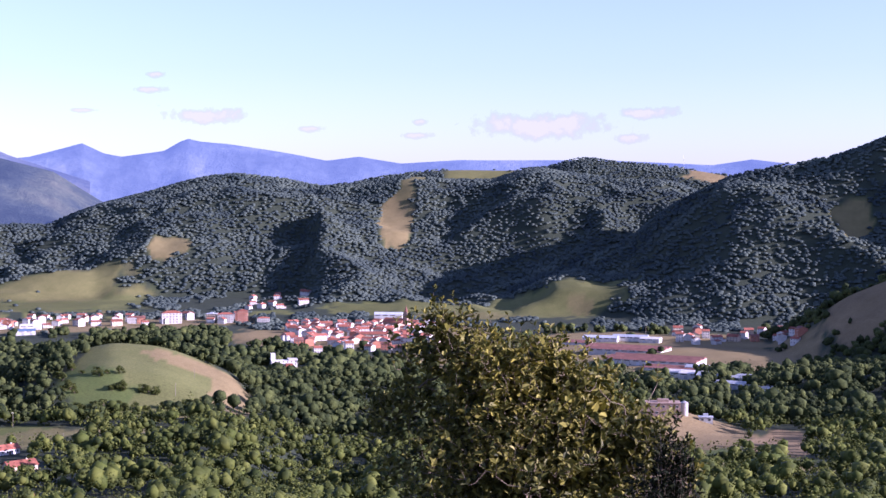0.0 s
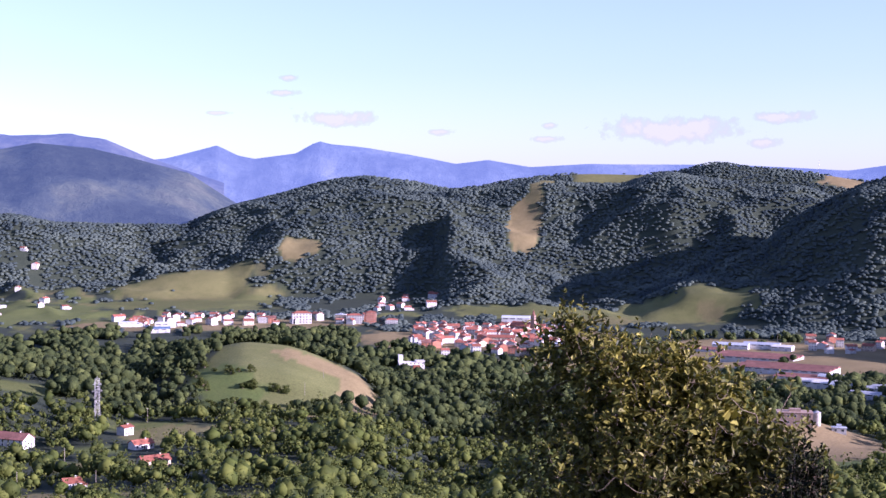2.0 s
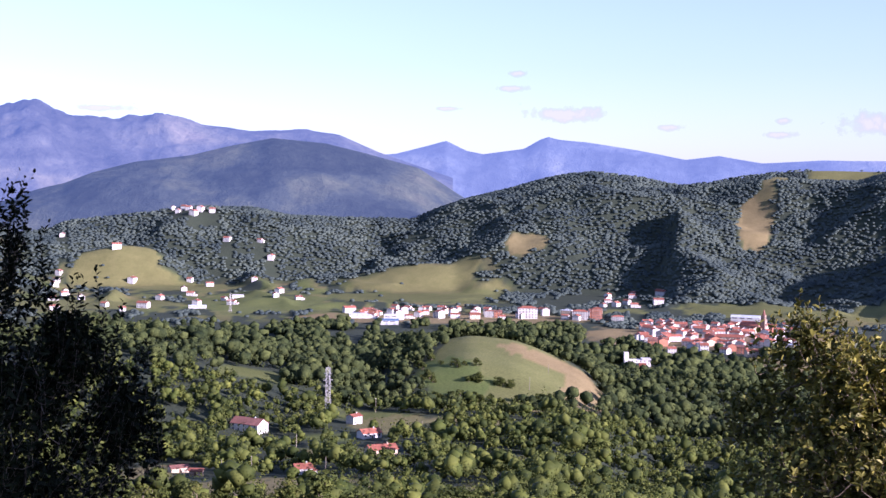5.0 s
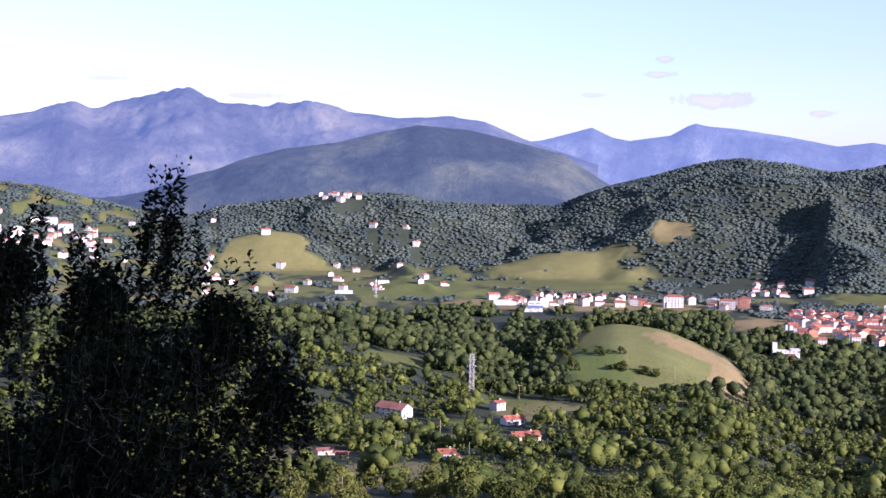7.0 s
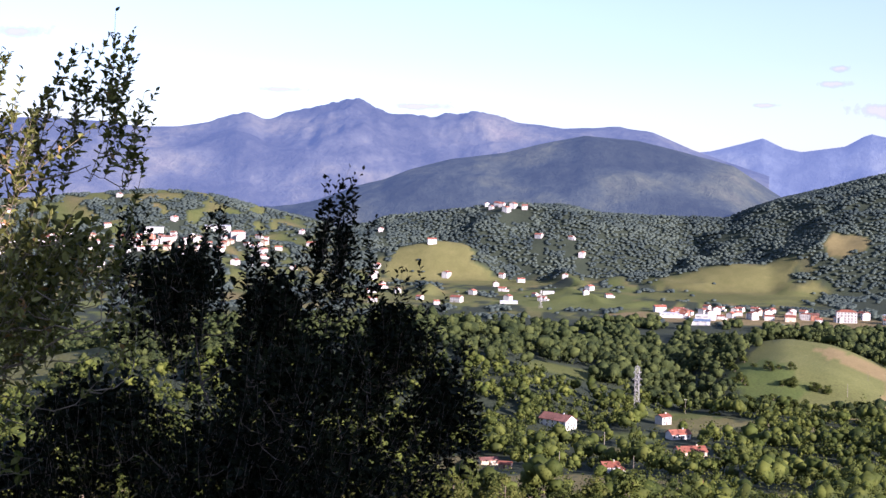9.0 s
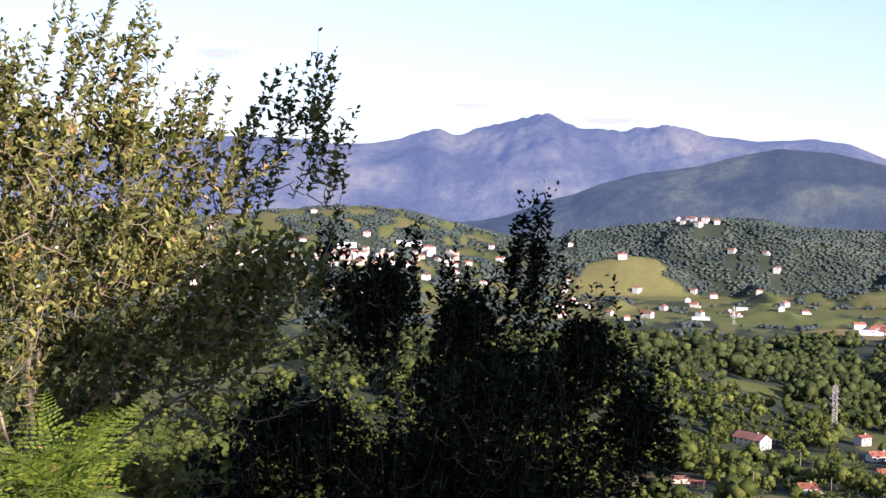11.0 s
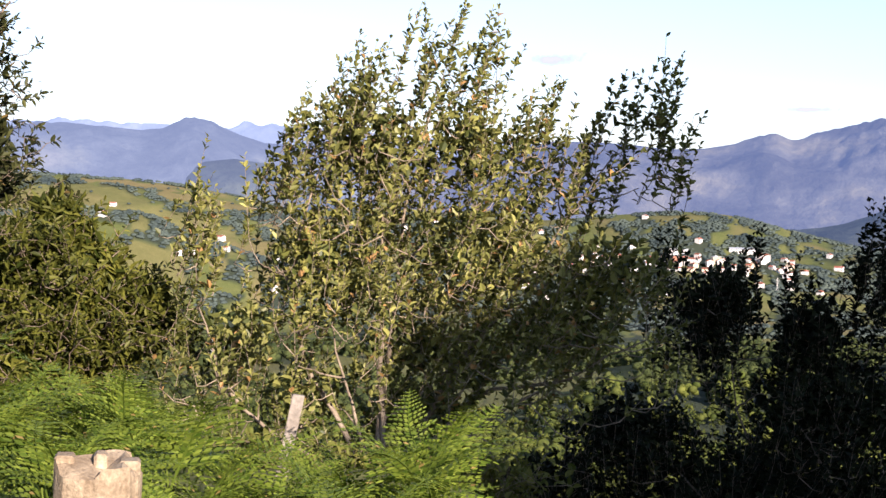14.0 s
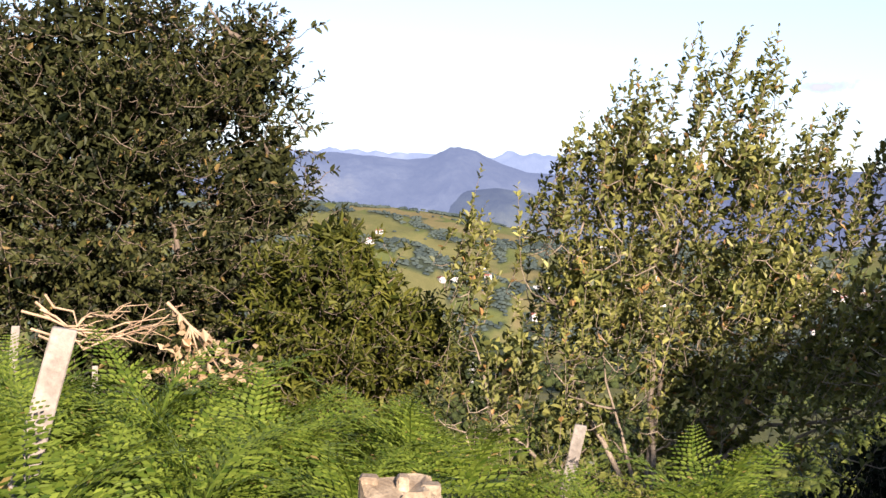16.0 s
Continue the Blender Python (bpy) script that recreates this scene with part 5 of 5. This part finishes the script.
# ---- pylons and poles ----
def pylon(name, label, height, w0, w1, arms):
    """A lattice mast: four legs, braces, cross arms, insulators."""
    root = new(name)
    n = 9
    lev = np.linspace(0, 1, n)
    wid = w0 + (w1 - w0) * np.minimum(lev / 0.45, 1) ** 0.8
    corner = ((1, 1), (1, -1), (-1, -1), (-1, 1))
    for cx, cy in corner:
        pts = np.stack([cx * wid / 2, cy * wid / 2, lev * height], -1)
        v, f = tubes([(pts, np.full(n, 0.13))], 4)
        mesh_part("leg", mesh_of("leg", v, f, M_STEEL), root)
    for i in range(n - 1):
        lines = []
        for k in range(4):
            a, b = corner[k], corner[(k + 1) % 4]
            lo = [np.array([q[0] * wid[i] / 2, q[1] * wid[i] / 2, lev[i] * height]) for q in (a, b)]
            hi = [np.array([q[0] * wid[i + 1] / 2, q[1] * wid[i + 1] / 2, lev[i + 1] * height]) for q in (a, b)]
            lines += [(np.array([lo[0], hi[1]]), np.full(2, 0.07)), (np.array([lo[1], hi[0]]), np.full(2, 0.07)), (np.array([hi[0], hi[1]]), np.full(2, 0.07))]
        v, f = tubes(lines, 3)
        mesh_part("brace", mesh_of("brace", v, f, M_STEEL), root)
    for z, half in arms:
        for s in (-1, 1):
            v, f = tubes([(np.array([[s * w1 / 2, 0.4, z], [s * half, 0, z]]), np.full(2, 0.1)), (np.array([[s * w1 / 2, -0.4, z], [s * half, 0, z]]), np.full(2, 0.1)), (np.array([[s * w1 / 2, 0, z + 1.2], [s * half, 0, z]]), np.full(2, 0.08))], 4)
            arm = mesh_part("arm", mesh_of("arm", v, f, M_STEEL), root)
            v, f = tubes([(np.array([[s * half, 0, z], [s * half, 0, z - 1.4]]), np.full(2, 0.12))], 5)
            mesh_part("insulator", mesh_of("insulator", v, f, M_GLASS), arm)
    v, f = tubes([(np.array([[0, 0, height - 0.5], [0, 0, height + 2.0]]), np.array([0.3, 0.05]))], 4)
    mesh_part("peak", mesh_of("peak", v, f, M_STEEL), root)
    return tagged(root, label, "pylon")


put(pylon("pylon", "tall steel lattice power pylon above the trees", 29, 3.6, 2.7, ((16.5, 2.9), (20.5, 3.5), (25, 2.9))), 18.95, 960, 15, 1.0, 0)
mast_far = pylon("pylon", "distant steel power pylon in the valley", 34, 6.0, 1.6, ((22, 4.5), (26, 5.5), (30, 4.5)))
put(mast_far, 57.2, 1500, 20, 1.0)
for a, d in ((61.9, 2750), (53.5, 3000), (38.5, 3000), (34.6, 2800), (22.9, 2350)):
    again(mast_far, a, d, 25.0, 0.9)
put(pylon("radio_mast", "slim radio mast on the far ridge", 46, 1.6, 1.0, ()), -9.65, 4020, 0)


def pole(height, bar):
    root = new("power_pole")
    v, f = tubes([(np.array([[0, 0, -1], [0, 0, height]]), np.array([0.16, 0.11]))], 7)
    mesh_part("post", mesh_of("post", v, f, M_POST, True), root)
    if bar:
        bm = bmesh.new()
        box(bm, -1.0, -0.07, height - 0.5, 1.0, 0.07, height - 0.36)
        part("crossbar", bm, M_STEEL, root)
        for s in (-0.9, 0.0, 0.9):
            bm = bmesh.new()
            box(bm, s - 0.06, -0.06, height - 0.356, s + 0.06, 0.06, height - 0.1)
            part("insulator", bm, M_GLASS, root)
    return tagged(root, "slender grey power line pole on the hillside", "pole", group="power line poles")


poles = [pole(10.0, False), pole(10.0, True)]
for k, a, e, s in ((0, 10.75, -8.3, 1.0), (0, 10.0, -7.6, 0.8), (1, 15.7, -8.5, 0.9), (1, 17.0, -9.3, 1.0), (0, 15.1, -10.2, 0.9), (0, 20.2, -11.0, 1.2), (0, 22.0, -11.9, 1.1), (1, -11.8, -10.75, 0.8), (1, -13.1, -10.85, 0.9), (1, -16.3, -11.4, 0.9), (0, -9.0, -8.8, 0.9), (0, 8.3, -6.9, 0.8), (0, 8.9, -6.6, 0.7), (0, 19.0, -11.9, 1.0), (0, 23.2, -12.0, 1.0), (0, -8.2, -5.9, 1.6)):
    again(poles[k], a, on_land(a, e), 20.0, s)
discard(poles)

# ---- the verge: ferns, posts, stump ----
def frond(seed, length):
    """A bracken frond along +x, arching: stalk, pinnae in pairs, each with rows of small lobes."""
    g = np.random.default_rng(seed)
    V, F = [], []

    def quad(a, b, c, d):
        k = len(V)
        V.extend((a, b, c, d))
        F.append((k, k + 1, k + 2, k + 3))

    def spine(t):
        return np.array([length * (t - 0.12 * t * t), 0.03 * math.sin(5 * t + seed), length * (0.42 * t - 0.55 * t * t)])

    n = 18
    for i in range(n):
        t = 0.14 + 0.84 * i / n
        p = spine(t)
        d = spine(t + 0.02) - p
        d /= np.linalg.norm(d)
        reach = length * 0.36 * (1.02 - t) ** 0.8 * g.uniform(0.85, 1.1)
        for s in (-1, 1):
            out = np.array([d[0] * 0.4, s, -0.05 + g.normal(0, 0.1)])
            out /= np.linalg.norm(out)
            up = np.cross(d, out) * s
            m = max(4, int(7.5 * (1.1 - t)))
            sag = np.array([0, 0, -reach * g.uniform(0.0, 0.3)])
            step = reach / m
            for j in range(m):
                u0, u1 = j / m, (j + 0.72) / m
                wd = length * 0.024 * (1.0 - 0.75 * u0) * (1.15 - 0.6 * t)
                a, b = p + out * reach * u0 + sag * u0 ** 2, p + out * reach * u1 + sag * u1 ** 2
                for e in (-1, 1):
                    quad(a, b, b + d * e * wd * 0.75 + out * step * 0.25 + up * wd * 0.12, a + d * e * wd + out * step * 0.3 + up * wd * 0.12)
    pts = np.array([spine(t) for t in np.linspace(0, 1, 8)])
    v, f = tubes([(pts, np.linspace(0.006, 0.0015, 8))], 3)
    k = len(V)
    return np.concatenate([np.array(V), v]), np.concatenate([np.array(F), f + k])


FROND = [mesh_of("frond", *frond(200 + k, ln), M_FERN) for k, ln in enumerate((0.62, 0.75, 0.55, 0.68))]
g = np.random.default_rng(15)


def fern(x, y, z, size, n):
    root = new("bracken_fern")
    root.matrix_basis = pose(x, y, z, 0, 0, float(g.uniform(0, 360))) @ Matrix.Diagonal((size, size, size, 1))
    stalk = mesh_of("stalk", *tubes([(np.array([[0, 0, -0.15], [0.02, 0, 0.3], [0, 0.02, 0.62]]), np.array([0.008, 0.006, 0.004]))], 4), M_FERN)
    mesh_part("stalk", stalk, root)
    for k in range(n):
        f = mesh_part("frond", FROND[int(g.integers(0, 4))], root)
        f.matrix_basis = pose(0, 0, float(g.uniform(0.38, 0.62)), float(g.normal(0, 18)), float(g.uniform(-62, -8)), k * 360 / n + float(g.normal(0, 18)))
    return tagged(root, "bright green bracken fern with arching fronds", "fern", group="ferns of the verge")


made = 0
for _ in range(900):
    a, d = g.uniform(46.5, 80), math.sqrt(g.uniform(2.9 ** 2, 7.2 ** 2))
    if made >= 135:
        break
    # the fern bed is higher to the left, and opens before the apple tree
    if a < 57 and not (4.2 < d < 6.0):
        continue
    x, y = plan(a, d)
    if 57.5 < a < 63.5 and d < 4.4 or a > 63 and d < 3.5:
        continue
    lift = -0.06
    size = float(g.uniform(0.8, 1.1)) * (0.82 if a < 57 else 0.74 if d < 4.5 else 0.86)
    fern(x, y, float(ground(a, d)) + lift, size, int(g.integers(4, 7)))
    made += 1


for a, d, size in ((70.4, 3.5, 0.85), (71.6, 3.45, 0.92), (72.8, 3.5, 0.95), (74.4, 3.5, 0.95)):
    fern(*plan(a, d), float(ground(a, d)) - 0.06, size, 6)


def post(name, label, az, el_top, r, height, wide, lean, lean_az, material=None, round_=False):
    """A fence post whose head is at the sight line az, el_top."""
    root = new(name)
    bm = bmesh.new()
    if round_:
        bmesh.ops.create_cone(bm, cap_ends=True, segments=9, radius1=wide * 0.55, radius2=wide * 0.48, depth=height)
        bmesh.ops.translate(bm, vec=(0, 0, -height / 2), verts=bm.verts[:])
    else:
        box(bm, -wide / 2, -wide * 0.3, -height, wide / 2, wide * 0.3, 0, wide * 0.06)
        bmesh.ops.subdivide_edges(bm, edges=bm.edges[:], cuts=2, use_grid_fill=True)
        for v in bm.verts:
            v.co += Vector((0, 0, 0.06 * wide * math.sin(31 * v.co.x + 7))) + noise.noise_vector(v.co * 9) * wide * 0.07
    ob = part("shaft", bm, material or M_POST, root)
    p = spot(az, el_top, r, 58.6)
    root.matrix_basis = Matrix.Translation(p) @ pose(0, 0, 0, 0, 0, az) @ pose(0, 0, 0, lean_az, lean, 0)
    return tagged(root, label, "fence post", group="fence posts on the verge")


post("fence_post", "broad leaning weathered fence post among ferns", 73.45, -5.05, 3.5, 1.5, 0.062, 14, 0)
post("fence_post", "leaning grey wooden post beside the apple tree", 52.75, -8.5, 5.6, 1.1, 0.05, 11, 0)
post("fence_post", "round upright wooden post among ferns", 59.27, -8.85, 6.6, 1.2, 0.045, 1, 0, round_=True)
post("fence_post", "thin wooden post behind the ferns", 75.3, -4.95, 7.0, 1.6, 0.04, 3, 0)
post("fence_post", "thin low wooden post behind the ferns", 72.27, -6.5, 7.5, 1.4, 0.03, 0, 0)
# sawn stump with a split top
stump = new("stump")
bm = bmesh.new()
bmesh.ops.create_cone(bm, cap_ends=True, segments=16, radius1=0.115, radius2=0.098, depth=0.9)
bmesh.ops.translate(bm, vec=(0, 0, -0.45), verts=bm.verts[:])
bmesh.ops.subdivide_edges(bm, edges=bm.edges[:], cuts=2, use_grid_fill=True)
for v in bm.verts:
    v.co += noise.noise_vector(v.co * 14) * 0.012 + Vector((0, 0, 0.018 * (1 if math.sin(v.co.x * 40) > 0.3 else -0.6) if v.co.z > -0.05 else 0))
part("trunk", bm, M_STUMP, stump)
for dx, h, w in ((-0.075, 0.03, 0.045), (0.005, 0.035, 0.03), (0.07, 0.02, 0.05)):
    bm = bmesh.new()
    box(bm, dx - w / 2, -0.03, -0.06, dx + w / 2, 0.03, h, 0.006)
    part("splinter", bm, M_STUMP, stump)
stump.matrix_basis = Matrix.Translation(spot(60.0, -11.3, 3.3, 58.6)) @ pose(0, 0, 0, 0, 2, 60)
tagged(stump, "sawn tree stump with a split, ragged top among ferns", "stump")
# dry twig and hanging dead leaves of the oak
g2 = np.random.default_rng(9)
c = np.array([spot(68.0 + dx, el, 12.2, 58.6)[:] for dx, el in ((0.8, -5.6), (0.2, -6.2), (-0.5, -6.0), (0.6, -7.0), (-1.0, -7.2), (1.2, -6.3), (-1.6, -6.5))])
P = np.repeat(c, 16, axis=0) + g2.normal(0, 1, (len(c) * 16, 3)) * [0.07, 0.07, 0.11]
v, f = leaves_at(P, g2.normal(0, 1, P.shape), g2.uniform(0.05, 0.09, len(P)), g2, 1.5)
dead = new("dead_branch")
mesh_part("dead_foliage", mesh_of("dead_foliage", v, f, M_DEADLEAF), dead, "pale brown withered leaves")
lines = [(np.array([spot(69.5, -4.0, 12.5, 58.6)[:], spot(68.6, -4.9, 12.3, 58.6)[:], q]), np.array([0.02, 0.012, 0.004])) for q in c]
for k in range(7):
    p0 = np.array(spot(74.5 + g2.normal(0, 0.5), -4.4 + g2.normal(0, 0.3), 13.0, 58.6))
    p1 = np.array(spot(70.5 + g2.normal(0, 1.0), -4.3 + g2.normal(0, 0.6), 12.6, 58.6))
    u = np.linspace(0, 1, 9)[:, None]
    sag = np.array([0, 0, 0.18 + 0.1 * g2.normal()]) * np.sin(np.pi * u) + g2.normal(0, 0.035, (9, 3))
    lines.append((p0 + (p1 - p0) * u - sag, np.linspace(0.014, 0.003, 9)))
    for j in (3, 5, 6):
        q = (p0 + (p1 - p0) * u - sag)[j]
        way = (p1 - p0) * 0.22 + g2.normal(0, 0.09, 3)
        lines.append((np.array([q, q + way * 0.5 + g2.normal(0, 0.02, 3), q + way]), np.array([0.006, 0.004, 0.002])))
v, f = tubes(lines, 5)
mesh_part("bare_twigwork", mesh_of("bare_twigwork", v, f, varied("dry_twig", (0.3, 0.2, 0.12), (0.5, 0.36, 0.22), 5.0), True), dead, "bare dry brown twigs")
tagged(dead, "broken oak branch with bare twigs and withered leaves", "branch")

# ---- clouds, far behind all ----
m, n, l, b = mat("cloud", 1.0)
tc = n.new("ShaderNodeTexCoord")
mp = n.new("ShaderNodeMapping")
mp.inputs["Location"].default_value = (-1, 0, -1)
mp.inputs["Scale"].default_value = (2, 0, 2)
l.new(tc.outputs["Generated"], mp.inputs["Vector"])
gr = n.new("ShaderNodeTexGradient")
gr.gradient_type = "SPHERICAL"
l.new(mp.outputs[0], gr.inputs["Vector"])
nz = noise_tex(n, l, 0.016, 7.0, 0.65)
ad = n.new("ShaderNodeMath")
ad.operation = "MULTIPLY_ADD"
l.new(nz, ad.inputs[0])
ad.inputs[1].default_value = 1.7
low = n.new("ShaderNodeMath")
low.operation, low.inputs[1].default_value = "SUBTRACT", 0.55
l.new(gr.outputs["Fac"], low.inputs[0])
l.new(low.outputs[0], ad.inputs[2])
al = ramp(n, l, ad.outputs[0], [(0.55, (0, 0, 0)), (0.95, (0.8, 0.8, 0.8))])
# clouds glow by themselves: evening light on them is put into this colour
em = n.new("ShaderNodeEmission")
l.new(ramp(n, l, ad.outputs[0], [(0.6, (0.56, 0.54, 0.74)), (1.0, (1.0, 0.90, 0.92))]), em.inputs["Color"])
em.inputs["Strength"].default_value = 0.34
tr = n.new("ShaderNodeBsdfTransparent")
mx = n.new("ShaderNodeMixShader")
l.new(al, mx.inputs[0]), l.new(tr.outputs[0], mx.inputs[1]), l.new(em.outputs[0], mx.inputs[2])
l.new(mx.outputs[0], n["Material Output"].inputs["Surface"])
for a, e, wd, h in ((9.4, 2.85, 2.2, 0.45), (11.6, 3.85, 1.0, 0.2), (11.4, 4.45, 0.6, 0.2), (-4.0, 2.5, 3.9, 0.75), (-8.2, 3.0, 1.7, 0.35), (1.0, 2.1, 1.0, 0.2), (0.9, 2.65, 0.5, 0.2), (-7.6, 2.0, 1.0, 0.3), (5.3, 2.35, 0.8, 0.2), (14.2, 3.0, 0.8, 0.15), (43.6, 5.2, 1.3, 0.3), (27.9, 2.75, 1.6, 0.2), (33.5, 3.3, 1.3, 0.15)):
    d = 4890.0
    wm, hm = d * math.tan(radians(wd)), d * math.tan(radians(h))
    u, w = np.meshgrid(np.linspace(-1, 1, 13), np.linspace(-1, 1, 7))
    V = np.stack([u * wm, 12 * np.cos(u * 2) * np.cos(w * 1.5), w * hm], -1).reshape(-1, 3)
    i, j = np.meshgrid(np.arange(6), np.arange(12), indexing="ij")
    q = np.stack([i * 13 + j, i * 13 + j + 1, (i + 1) * 13 + j + 1, (i + 1) * 13 + j], -1).reshape(-1, 4)
    ob = new("backdrop_cloud", mesh_of("backdrop_cloud", V, q, m, True))
    ob.matrix_basis = Matrix.Translation(spot(a, e, d)) @ pose(0, 0, 0, 0, 0, a)
    ob.visible_shadow = False
    tagged(ob, "small flat cloud sheet with a lilac glow of its own", "cloud", kind="structure")
